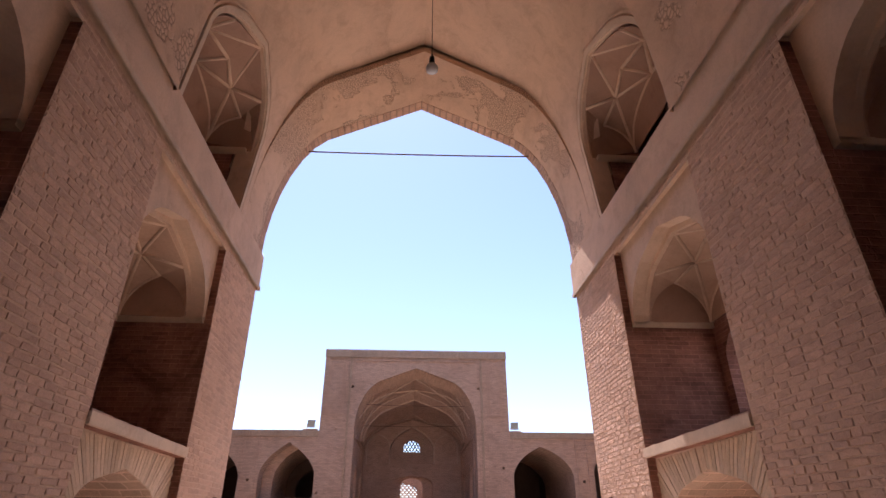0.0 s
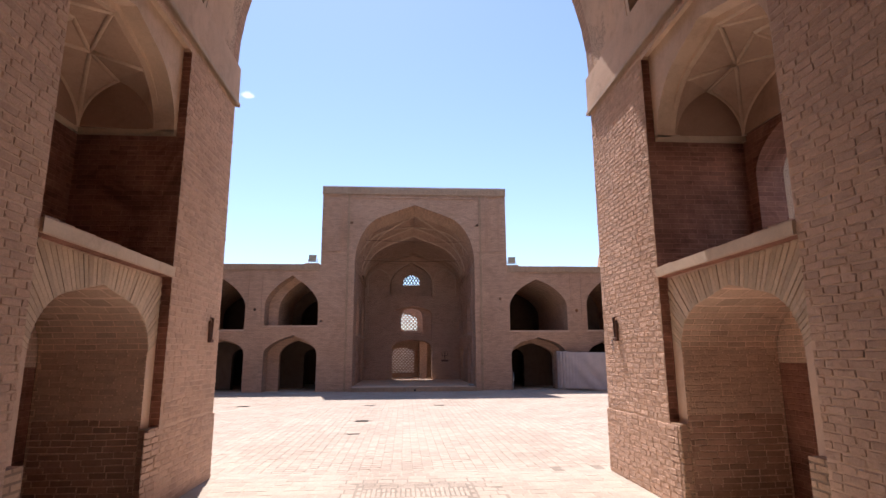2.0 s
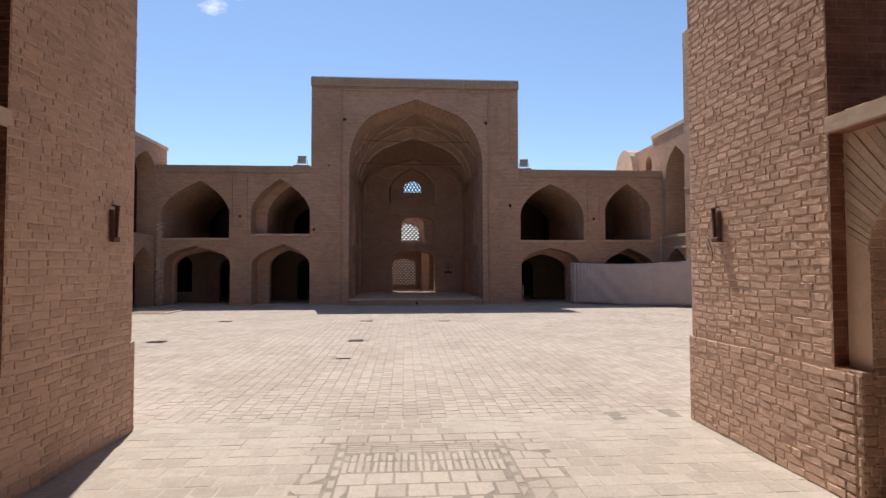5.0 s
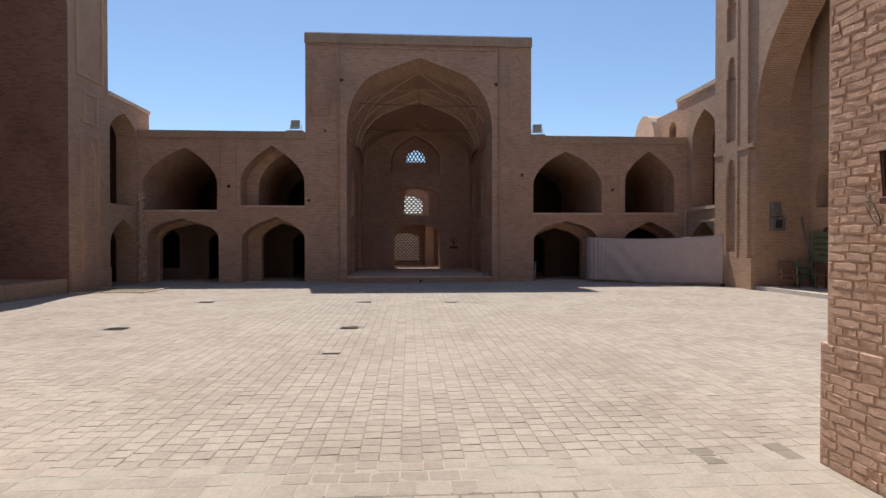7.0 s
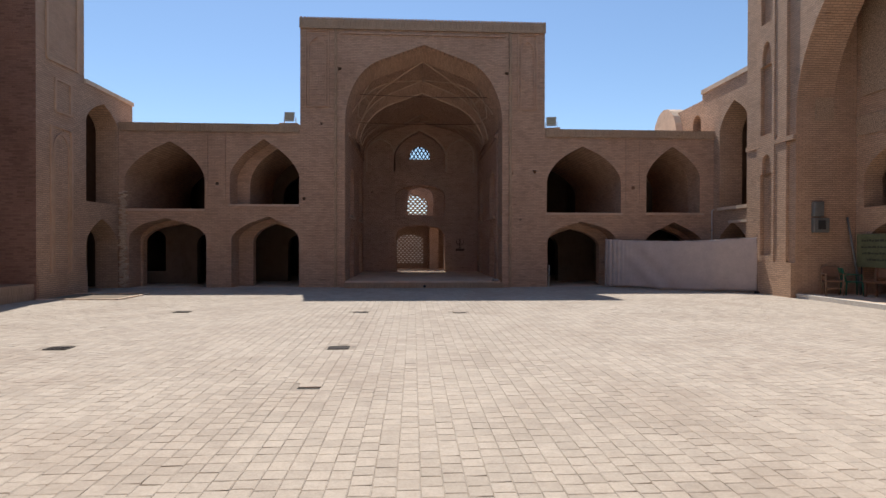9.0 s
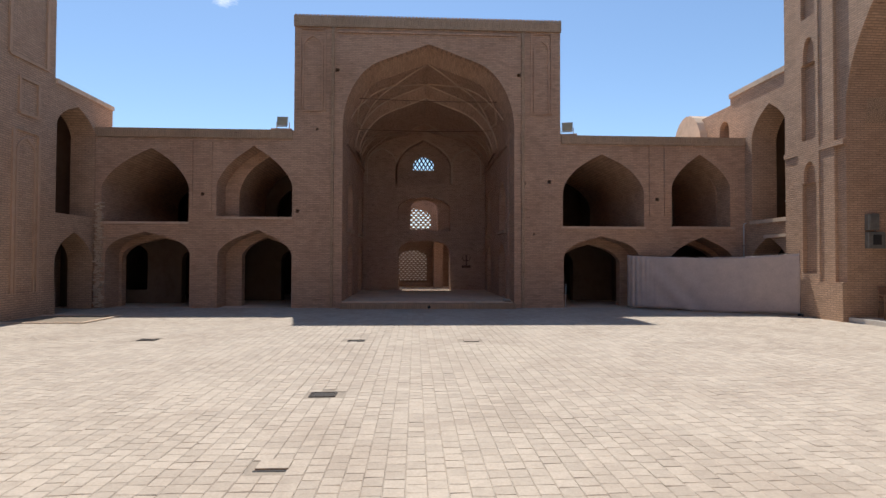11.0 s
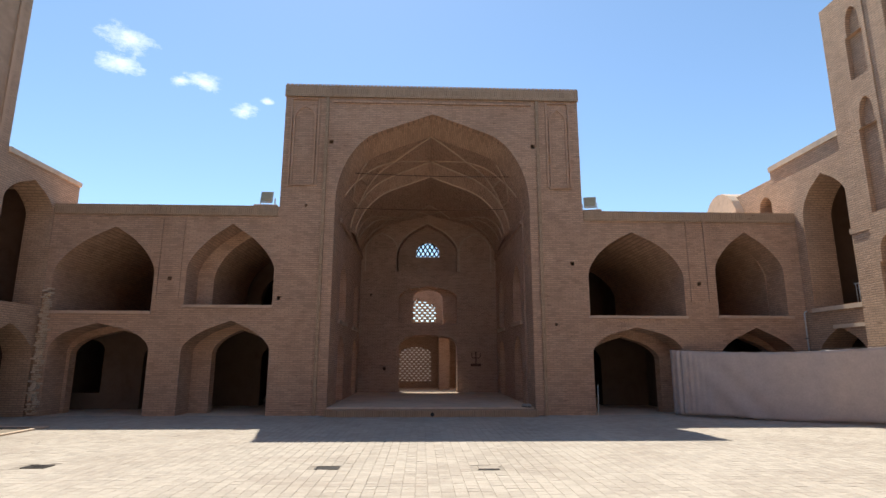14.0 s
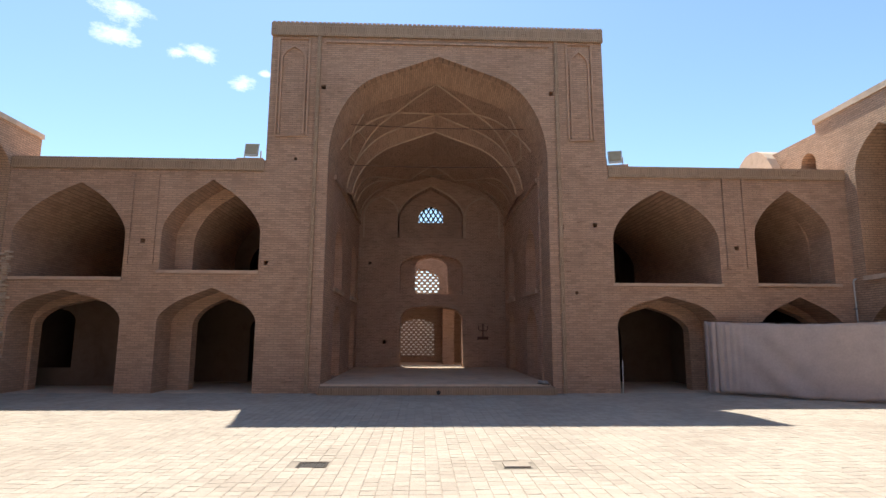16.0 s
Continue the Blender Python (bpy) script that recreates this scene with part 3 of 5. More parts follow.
for x, z1 in ((-7.55, 5.7), (-6.9, 5.7), (8.5, 5.8), (9.05, 5.8)):
    S("trim_pilaster_wing", x - 0.04, x + 0.04, FY - 0.05, FY - 0.002, 3.3, z1, brick_far)
for x0, x1, z in ((-10.6, -7.62, 2.93), (-6.76, -4.12, 3.12), (5.3, 8.32, 2.86), (9.25, 11.6, 2.88)):
    S("sill_arcade", x0, x1, FY - 0.05, FY + 0.2, z - 0.07, z + 0.012, stucco_rib)
# dentil bricks on the portal's top edge
V, F = [], []
for i in range(74):
    x = -4.1 + i * 0.127
    k = len(V)
    V += [(x + a * 0.09, FY - 0.05 + b * 0.25, 10.152 + c * 0.06) for c in (0, 1) for a, b in ((0, 0), (1, 0), (1, 1), (0, 1))]
    F += [tuple(k + j for j in q) for q in ((4, 5, 6, 7), (0, 1, 5, 4), (1, 2, 6, 5), (2, 3, 7, 6), (3, 0, 4, 7))]
tagged(mesh_ob("trim_dentils", V, F, brick_far), "row of brick ends along the portal's top", kind="stuff")
# steps in front of the platform
S("step_platform", -2.42, 3.6, FY - 0.42, FY + 0.02, 0, 0.17, brick_band)


def lattice(parent, y, x0, x1, z0, z1, inside, pitch, bar, depth, mat, diamond=False):
    """A pierced screen: slabs between staggered openings, or crossed bars."""
    bm = bmesh.new()
    if diamond:
        n = int((x1 - x0 + z1 - z0) / pitch) + 2
        for sgn in (1, -1):
            for i in range(-n, n):
                pts = []
                for j in range(41):
                    z = z0 + (z1 - z0) * j / 40
                    x = (x0 + x1) / 2 + i * pitch + sgn * (z - z0) * 0.62
                    if inside(x, z):
                        pts.append((x, y, z))
                if len(pts) > 1:
                    bm_tube(bm, [pts[0], pts[-1]], bar, 5)
    else:
        rows = int((z1 - z0) / pitch)
        for r in range(rows + 1):
            z = z0 + r * pitch
            bm_box(bm, x0, x1, y, y + depth, z - bar * 0.42, z + bar * 0.42)
            k, off = int((x1 - x0) / (pitch * 2)) + 1, (r % 2) * pitch
            for i in range(-1, k + 1):
                xa, xb = max(x0, x0 + off + i * pitch * 2), min(x1, x0 + off + i * pitch * 2 + pitch * 1.05)
                if xb > xa:
                    bm_box(bm, xa, xb, y + 0.003, y + depth - 0.003, z + bar * 0.42, z + pitch - bar * 0.42)
    return part("lattice", bm, mat, parent)


small = Arch(0.0, 1.04, 6.15, 6.4, 6.86, 0.7, 0.7)
g = thing("window_grille", "small arched window with a crossed white-lit grille", "window", (0, 0, 0))
lattice(g, BY + 0.62, 0.0, 1.04, 6.15, 6.86, lambda x, z: small.inside(x, z, 0.01), 0.205, 0.034, 0.03, iron, True)
g = thing("brick_screen", "pierced brick screen in an arched window", "screen", (0, 0, 0))
lattice(g, BY + 4.15, -0.45, 1.35, 3.2, 4.9, None, 0.135, 0.068, 0.12, stucco_pale)
g = thing("brick_screen", "pierced brick screen behind the rear doorway", "screen", (0, 0, 0))
lattice(g, BY + 4.15, -0.95, 0.85, 0.4, 2.3, None, 0.115, 0.078, 0.12, brick_shaded)
wall("wall_yard", facing_south(BY + 4.0), -6, 7, 0, 5.4, 0.4, [Arch(-0.87, 0.77, 0.5, 1.85, 2.25, 0.6, 0.5), Arch(-0.16, 1.0, 3.42, 4.1, 4.62, 0.6, 0.6, 0.0)], brick_shaded)
# unseen slab, placed to shade the yard wall beyond a sunlit floor strip
S("ceiling_yard", -6, 7, BY + 2.1, BY + 4.0, 2.9, 3.1, brick_shaded)
S("wall_yard_return", 1.1, 1.6, BY + 2.3, BY + 4.0, 0, 2.9, brick_shaded)
# sunlight on this tan wall is put into its near-white colour
S("wall_yard_beyond", -6, 7, BY + 9.0, BY + 9.4, 0, 2.5, brightener_white)
S("wall_yard_west", -6.3, -6.0, BY + 0.8, BY + 4.4, 0, 5.4, stucco_pale)
S("wall_yard_east", 7.0, 7.3, BY + 0.8, BY + 4.4, 0, 5.4, stucco_pale)

# ---- west side ----
W = facing_east(XL)
wall("wall_west_arcade", W, 26.15, 29.3, 0, 7.1, 0.8, [Arch(26.25, 28.25, 3.06, 5.75, 6.56, 0.45, 0.6, 27.3), Arch(26.25, 28.2, 0, 1.6, 2.52, 0.45, 0.6, 27.2)], brick_side)
S("wall_west_arcade_back", XL - 3.2, XL - 2.9, 23.8, 29.3, 0, 7.1, shaded_wall)
S("wall_west_niche_back", XL - 1.9, XL - 1.5, 26.16, 28.95, 0, 2.8, brick_shaded)
S("floor_west_gallery", XL - 2.9, XL - 0.8, 26.15, 29.3, 2.8, 3.0, shaded_wall)
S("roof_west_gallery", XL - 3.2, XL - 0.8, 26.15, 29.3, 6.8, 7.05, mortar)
S("wall_west_arcade_end", XL - 3.2, XL - 0.8, 29.0, 29.3, 0, 6.8, shaded_wall)
wiwan = Arch(13.8, 23.8, 0, 9.0, 11.8, 0.62, 0.42)
wall("wall_west_pishtaq", W, 11.4, 26.15, 0, 12.6, 1.2, [wiwan], mats=[brick_side, brick_red])
S("wall_west_iwan_north", XL - 7, XL - 1.2, 23.8, 24.6, 0, 12.4, brick_red)
S("wall_west_iwan_south", XL - 7, XL - 1.2, 13.0, 13.8, 0, 12.4, brick_side)
S("wall_west_iwan_back", XL - 7.6, XL - 7, 13.0, 24.6, 0, 12.4, brick_side)
S("ceiling_west_iwan", XL - 7.6, XL - 1.2, 13.0, 24.6, 12.0, 12.4, brick_side)
S("floor_west_iwan", XL - 7, XL - 0.15, 13.8, 23.8, 0, 0.45, brick_band)

# ---- east side ----
E_ = facing_west(XR)
S("floor_east_hall", XR + 2.55, XR + 8, 13.8, 23.65, 2.55, 2.75, shaded_wall)
wall("wall_east_arcade", E_, 26.0, 29.2, 0, 7.95, 0.9, [Arch(26.02, 27.9, 3.1, 5.9, 7.0, 0.45, 0.6, 26.95), Arch(26.05, 28.0, 0, 1.6, 2.5, 0.4, 0.6)], brick_side)
S("wall_east_arcade_back", XR + 3.2, XR + 3.5, 23.7, 29.2, 0, 7.9, shaded_wall)
S("floor_east_gallery", XR + 0.9, XR + 3.2, 26.0, 29.2, 2.85, 3.05, shaded_wall)
S("roof_east_gallery", XR + 0.9, XR + 3.5, 26.0, 29.2, 7.6, 7.9, mortar)
S("wall_east_arcade_end", XR + 0.9, XR + 3.2, 28.9, 29.2, 0, 7.6, shaded_wall)
wall("wall_east_pishtaq", E_, 11.4, 26.0, 0, 11.7, 1.2, [Arch(13.8, 23.65, 0, 5.8, 10.9, 0.6, 0.6)], brick_side)
S("wall_east_iwan_north", XR + 1.2, XR + 8, 23.65, 24.4, 0, 11.4, brick_side)
S("wall_east_iwan_south", XR + 1.2, XR + 8, 13.0, 13.8, 0, 12.4, brick_side)
wall("wall_east_iwan_back", facing_west(XR + 1.95), 13.0, 23.65, 0, 11.0, 0.6, [Arch(20.6, 23.35, 0, 1.5, 2.5, 0.5, 0.6), Arch(20.6, 23.35, 2.8, 3.7, 4.75, 0.45, 0.65), Arch(16.6, 19.4, 0, 1.5, 2.5, 0.5, 0.6), Arch(16.6, 19.4, 2.8, 3.7, 4.75, 0.45, 0.65)], brick_side)
S("wall_east_hall_back", XR + 8, XR + 8.4, 13.0, 24.4, 0, 11.4, shaded_wall)
S("ceiling_east_iwan", XR + 1.2, XR + 8.4, 13.0, 24.4, 11.0, 11.4, brick_side)
S("floor_east_iwan", XR + 0.15, XR + 8, 13.8, 23.65, 0, 0.12, stucco_pale)


# pier mouldings, west
for line in ([(24.26, 7.2), (24.26, 11.2), (25.75, 11.2), (25.75, 7.2), (24.26, 7.2)], [(24.65, 5.7), (24.65, 6.67), (25.4, 6.67), (25.4, 5.7), (24.65, 5.7)], [(24.45, 0.72), (24.45, 5.2), (25.45, 5.2), (25.45, 0.72)]):
    tagged(part("trim_pier_west", strip(bmesh.new(), line, W, -0.05, 0.05, 0, -0.05), brick_side), kind="structure")
tagged(part("trim_pier_west", strip(bmesh.new(), Arch(24.62, 25.28, 0.72, 4.6, 5.0).line(8), W, 0, 0.06, 0, -0.035), brick_side), kind="structure")
S("trim_base_west", XL + 0.002, XL + 0.07, 23.8, 26.2, 0, 0.72, brick_side)
# pier mouldings, east: two strips either side of a tall sunk panel, crossed by bands
for y0, y1 in ((25.38, 26.0), (23.95, 24.5)):
    S("trim_pier_east", XR - 0.10, XR - 0.002, y0, y1, 1.08, 11.62, brick_side)
S("trim_band_east", XR - 0.13, XR - 0.003, 23.6, 26.03, 4.91, 5.06, brick_side)
S("trim_base_east", XR - 0.16, XR - 0.002, 23.62, 25.4, 0, 1.08, brick_side)
for v0, v1, z0, z1, z2 in ((8.75, 11.62, 9.0, 10.25, 11.05), (5.065, 8.745, 5.3, 7.6, 8.4), (1.085, 4.905, 1.3, 4.0, 4.65)):
    wall("wall_pier_niche_east", facing_west(XR - 0.13), 24.502, 25.378, v0, v1, 0.128, [Arch(24.62, 25.2, z0, z1, z1 + 0.0001), Arch(24.66, 25.12, z1 + 0.0002, z1 + 0.3, z2, 0.75, 0.8)], brick_side)
S("trim_ledge_east", XR - 0.07, XR + 0.2, 26.02, 27.95, 2.96, 3.08, stucco_pale)
S("trim_ledge_east_low", XR - 0.06, XR - 0.002, 26.05, 27.2, 2.45, 2.55, stucco_pale)
S("trim_parapet_side_east", XR - 0.05, XR + 0.9, 26.02, 29.22, 7.80, 7.97, stucco_pale)
S("trim_parapet_side_west", XL - 0.8, XL + 0.05, 26.17, 29.32, 6.98, 7.12, stucco_pale)
# low vaulted roof behind the east wing
wall("wall_roof_east", E_, 29.2, 31.6, 5.9, 7.55, 0.9, [Arch(29.3, 29.95, 6.35, 6.7, 7.05, 0.8, 0.9)], brick_side)
S("wall_roof_east_lining", XR + 0.9, XR + 1.2, 29.2, 31.6, 5.9, 7.5, brick_side)
V, F = [], []
for i in range(13):
    a = math.pi * i / 12
    V += [(XR - 0.3, 32.0 + 1.25 * math.cos(a) * 1.0, 5.9 + 1.95 * math.sin(a) ** 0.8), (XR + 3.5, 32.0 + 1.25 * math.cos(a), 5.9 + 1.95 * math.sin(a) ** 0.8)]
F = [(2 * i, 2 * i + 1, 2 * i + 3, 2 * i + 2) for i in range(12)] + [tuple(range(0, 26, 2)), tuple(range(25, 0, -2)), (0, 24, 25, 1)]
tagged(mesh_ob("roof_vault_east", V, F, stucco_pale), kind="structure")
S("roof_east", XR - 0.1, XR + 6, FY + 0.95, FY + 8, 5.6, 5.9, mortar)
carved = plaster("carved", (0.50, 0.35, 0.24), 0.4, 17)
S("trim_carved_jamb", 12.6, 13.2, 23.62, 23.648, 5.5, 8.6, carved)
S("trim_carved_frieze", XR + 1.90, XR + 1.948, 14.0, 23.6, 5.0, 5.6, carved)
S("trim_carved_field", XR + 1.88, XR + 1.947, 17.5, 23.4, 6.2, 9.2, carved)
S("curb_east", XR + 0.02, XR + 0.15, 13.8, 23.66, 0, 0.13, plain("pale_stone", (0.62, 0.58, 0.52), 0.7))
S("curb_west", XL - 0.148, XL - 0.06, 13.8, 23.8, 0, 0.46, brick_band)

# ragged bonding bricks left standing in the north-west corner
random.seed(21)
V, F = [], []
z = 0.05
while z < 3.6:
    for _ in range(2):
        a, b, c = random.uniform(0.05, 0.16), random.uniform(0.06, 0.2), random.uniform(0.035, 0.055)
        x0, y0 = XL + 0.1 + random.uniform(-0.06, 0.12), FY - b - random.uniform(-0.01, 0.02)
        k = len(V)
        V += [(x0 + i * a, y0 + j * b, z + h * c) for h in (0, 1) for i, j in ((0, 0), (1, 0), (1, 1), (0, 1))]
        F += [tuple(k + n for n in q) for q in ((3, 2, 1, 0), (4, 5, 6, 7), (0, 1, 5, 4), (1, 2, 6, 5), (2, 3, 7, 6), (3, 0, 4, 7))]
    z += 0.0625
tagged(mesh_ob("corner_bricks", V, F, stucco_pale), "ragged broken bricks and mortar in the corner", kind="stuff")

# ---- near iwan ----
wall("wall_near_front_east", facing_north(NY), NR + 1.25, XR, 0, 6.1, 0.9, [Arch(4.7, 6.9, 2.9, 4.4, 5.6)], brick_far)
wall("wall_near_front_west", facing_north(NY), XL, NL - 1.25, 0, 6.1, 0.9, [], brick_far)
VM = 0.25                                                   # crown line of the vault
crown = Arch(NL, NR, 6.15, 6.15, 10.35, 0.62, 0.40, VM)


def star_net(name, P, a, d0, d1, mat, dark, rib_mat, r=0.014, low=1.0):
    """A half-star squinch vault: two corner pendentives, blind arches behind and beside, kites up to the front arch."""
    rise = a.apex - a.spring
    bez = lambda p, q, s, n=8: [Vector(p) * (1 - i / n) ** 2 + Vector(q) * 2 * (i / n) * (1 - i / n) + Vector(s) * (i / n) ** 2 for i in range(n + 1)]
    V, F, MI, ribs_at = [], [], [], []

    def ruled(p, q):
        b, n = len(V), len(p)
        V.extend(P(*x) for x in list(p) + list(q))
        F.extend((b + i, b + i + 1, b + n + i + 1, b + n + i) for i in range(n - 1))
        MI.extend([0] * (n - 1))

    def fill(p, m=0):
        b = len(V)
        V.extend(P(*x) for x in p)
        F.append(tuple(range(b, b + len(p))))
        MI.append(m)

    ra = Vector((a.mid, a.spring + 0.70 * rise * low, d1 - 0.04))
    top = Vector((a.mid, a.spring + 0.92 * rise * low, d0 + (d1 - d0) * 0.42))
    crown_at = Vector((a.mid, a.apex, d0))
    rear = []
    for s in (1, -1):
        u0 = a.u0 if s > 0 else a.u1
        half = (a.mid - u0)
        foot = Vector((u0 + half * 0.05, a.spring, d1 - 0.05))
        kite = Vector((u0 + half * 0.52, a.spring + 0.84 * rise * low, d0 + (d1 - d0) * 0.55))
        side = Vector((u0 + half * 0.06, a.spring + 0.74 * rise * low, d0 + (d1 - d0) * 0.48))
        toe = Vector((u0 + half * 0.002, a.spring, d0 + 0.01))
        haunch_u = u0 + half * 0.34
        haunch = Vector((haunch_u, a.top(haunch_u), d0))
        rib = bez(foot, foot + Vector((half * 0.02, 0.58 * rise * low, -0.01)), kite)
        back = bez(foot, foot + Vector((half * 0.10, 0.62 * rise * low, 0.01)), ra)
        flank = bez(foot, foot + Vector((0, 0.50 * rise * low, -0.02)), side)
        front = bez(toe, toe + Vector((half * 0.02, 0.50 * rise * low, 0.02)), side)
        edge = [Vector((u0 + (haunch_u - u0) * (i / 8) ** 1.6, a.top(u0 + (haunch_u - u0) * (i / 8) ** 1.6), d0)) for i in range(9)]
        ruled(back, rib)
        ruled(rib, flank)
        ruled(front, edge)
        for tri in ((side, kite, haunch), (kite, top, ra), (kite, crown_at, top)):
            fill(tri)
        arc = [Vector((u, a.top(u), d0)) for u in (haunch_u + (a.mid - haunch_u) * i / 6 for i in range(7))]
        ruled(arc, [kite] * 7)
        fill(front + flank[::-1][1:], 1)
        rear.append(back)
        ribs_at += [rib, back, flank, [kite, top], [kite, ra], [side, kite], [kite, haunch], [kite, crown_at]]
    fill(rear[0] + rear[1][::-1][1:], 1)
    ribs_at.append([top, ra])
    ob = mesh_ob(name, V, F, [mat, dark], None, False)
    ob.data.polygons.foreach_set("material_index", MI)
    sol = ob.modifiers.new("thick", "SOLIDIFY")
    sol.thickness, sol.offset = 0.02, 0
    tagged(ob, kind="structure")
    bm = bmesh.new()
    for line in ribs_at:
        bm_tube(bm, [P(*p) for p in line], r, 5)
    tagged(part(name.replace("ceiling", "trim") + "_rib", bm, rib_mat), kind="structure")


def vault_half(sgn):
    """Runs up one side of the vault by its length: returns P(u, s, d) and the whole length."""
    us = [u for u in crown.us(24) if (u >= VM - 1e-6 if sgn > 0 else u <= VM + 1e-6)]
    pts = [Vector((u, 0, crown.top(u))) for u in (us[::-1] if sgn > 0 else us)]
    run = [0.0]
    for a, b in zip(pts, pts[1:]):
        run.append(run[-1] + (b - a).length)

    def P(u, s, d):
        k = 0
        while k < len(pts) - 2 and run[k + 1] < s:
            k += 1
        f = (s - run[k]) / (run[k + 1] - run[k])
        p = pts[k].lerp(pts[k + 1], f)
        e = (pts[k + 1] - pts[k]).normalized()
        out = Vector((e.z, 0, -e.x)) if sgn > 0 else Vector((-e.z, 0, e.x))
        return Vector((p.x + out.x * d, u, p.z + out.z * d))

    return P, run[-1]




def bays(sgn):
    """Shift of each bay along the wall, and its two niches."""
    shift = (0.0, -4.03) if sgn > 0 else (0.17, -3.86)
    return shift, [Arch(4.91 + o, 7.28 + o, 0.0, 2.55, 2.551) for o in shift], [Arch(4.91 + o, 7.28 + o, 2.66, 5.44, 5.441) for o in shift]


voussoir_mat = piece_mat("voussoir", (0.68, 0.51, 0.365), 0.16, 0.3, 14, False)
for nm, side, P, sgn in (("west", NL, facing_east(NL), -1), ("east", NR, facing_west(NR), 1)):
    BAYS, LOW, UP = bays(sgn)
    wall("wall_near_" + nm, P, -5.0, NY, 0, 6.15, 1.25, LOW + UP, mats=[mortar, brick_soot_shade])
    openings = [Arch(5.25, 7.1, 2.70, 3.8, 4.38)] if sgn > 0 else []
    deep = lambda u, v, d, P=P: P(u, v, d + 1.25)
    wall("wall_near_lining_" + nm, deep, -5.0, NY, 2.6, 6.15, 0.35, openings, brick_soot_shade)
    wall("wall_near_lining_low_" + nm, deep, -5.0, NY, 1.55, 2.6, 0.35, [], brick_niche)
    wall("wall_near_lining_foot_" + nm, deep, -5.0, NY, 0, 1.55, 0.35, [], brick_soot_shade)
    for o in BAYS:
        Q = lambda u, v, d, P=P, o=o: P(u + o, v, d)
        R = lambda u, v, d, Q=Q: Q(u, v, d + 0.11)
        panel = Arch(5.13, 7.08, 0, 1.70, 2.31, 0.62, 0.42, 6.06)
        wall("wall_near_panel_" + nm, R, 4.911, 7.279, 0, 2.549, 1.13, [panel], mats=[mortar, brick_niche])
        # the blocks that carry the panel's legs
        for y0, y1 in ((4.912, 5.1), (7.05, 7.278)):
            S("wall_near_foot_" + nm, min(side + sgn * 0.003, side + sgn * 0.108), max(side + sgn * 0.003, side + sgn * 0.108), y0 + o, y1 + o, 0, 0.895, brick_side)
        # fan of long bricks over the arch
        fan = tagged(new("niche_arch_" + nm), "fan of long bricks over a pointed niche", kind="structure")
        line = [(u, v) for u, v in panel.line(24)[1:-1]]
        for (ua, va), (ub, vb) in zip(line, line[1:]):
            L = math.hypot(ub - ua, vb - va)
            k = max(1, round(L / 0.062))
            for i in range(k):
                f0, f1 = (i + random.uniform(0.01, 0.05)) / k, (i + 1 - random.uniform(0.01, 0.05)) / k
                pa, pb = (ua + (ub - ua) * f0, va + (vb - va) * f0), (ua + (ub - ua) * f1, va + (vb - va) * f1)
                away = Vector(((pa[0] + pb[0]) / 2 - panel.mid, (pa[1] + pb[1]) / 2 - 1.15)).normalized()
                reach = min(1.2, (2.535 - va) / max(away.y, 0.12), ((7.26 - pa[0]) if away.x > 0 else (pa[0] - 4.93)) / max(abs(away.x), 0.05))
                if reach < 0.05:
                    continue
                grow = 1 + reach * 0.55
                mid = Vector(((pa[0] + pb[0]) / 2, (pa[1] + pb[1]) / 2))
                dp = Vector((pb[0] - pa[0], pb[1] - pa[1])) / 2
                ends = [mid - dp, mid + dp, mid + away * reach + dp * grow, mid + away * reach - dp * grow]
                bm = bmesh.new()
                dd = -random.uniform(0.003, 0.010)
                vs = [bm.verts.new(R(p.x, p.y, 0.003)) for p in ends] + [bm.verts.new(R(p.x * 0.97 + (mid + away * reach * 0.5).x * 0.03, p.y * 0.97 + (mid + away * reach * 0.5).y * 0.03, dd)) for p in ends]
                for q in ((4, 5, 6, 7), (0, 1, 5, 4), (1, 2, 6, 5), (2, 3, 7, 6), (3, 0, 4, 7)):
                    bm.faces.new([vs[j] for j in q])
                bmesh.ops.recalc_face_normals(bm, faces=bm.faces)
                part("brick", bm, voussoir_mat, fan)
        # sill beam between the two niches
        wall("sill_near_" + nm, lambda u, v, d, Q=Q: Q(u, v, d - 0.03), 4.912, 7.278, 2.555, 2.665, 1.2, [], stucco_pale)
        # hood, ribs and moulding of the upper niche
        wall("trim_niche_head_" + nm, Q, 4.912, 7.278, 5.39, 5.438, 0.098, [], stucco)
        hood = Arch(5.02, 7.2, 4.30, 4.325, 5.2, 0.62, 0.5, 6.08)
        wall("wall_near_hood_" + nm, lambda u, v, d, Q=Q: Q(u, v, d + 0.10), 4.911, 7.279, 4.30, 5.439, 0.18, [hood], stucco)
        inner = Arch(5.0, 7.215, 4.30, 4.325, 5.12, 0.62, 0.5, 6.08)
        wall("wall_near_hood_inner_" + nm, lambda u, v, d, Q=Q: Q(u, v, d + 0.28), 4.911, 7.279, 4.30, 5.439, 0.07, [inner], stucco)
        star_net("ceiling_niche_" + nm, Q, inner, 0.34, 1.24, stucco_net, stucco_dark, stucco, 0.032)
        for y in (7.2, 4.92):
            wall("trim_niche_moulding_" + nm, lambda u, v, d, Q=Q: Q(u, v, d + 0.1), y, y + 0.075, 4.27, 4.335, 1.14, [], stucco_pale)
        wall("trim_niche_moulding_rear_" + nm, lambda u, v, d, Q=Q: Q(u, v, d + 1.2), 5.04, 7.195, 4.27, 4.335, 0.045, [], stucco_pale) if sgn < 0 else None
    # plain band over the niches
    wall("cornice_" + nm, lambda u, v, d, P=P: P(u, v, d - 0.045), -5.0, NY + 0.03, 5.50, 6.15, 0.044, [], stucco)
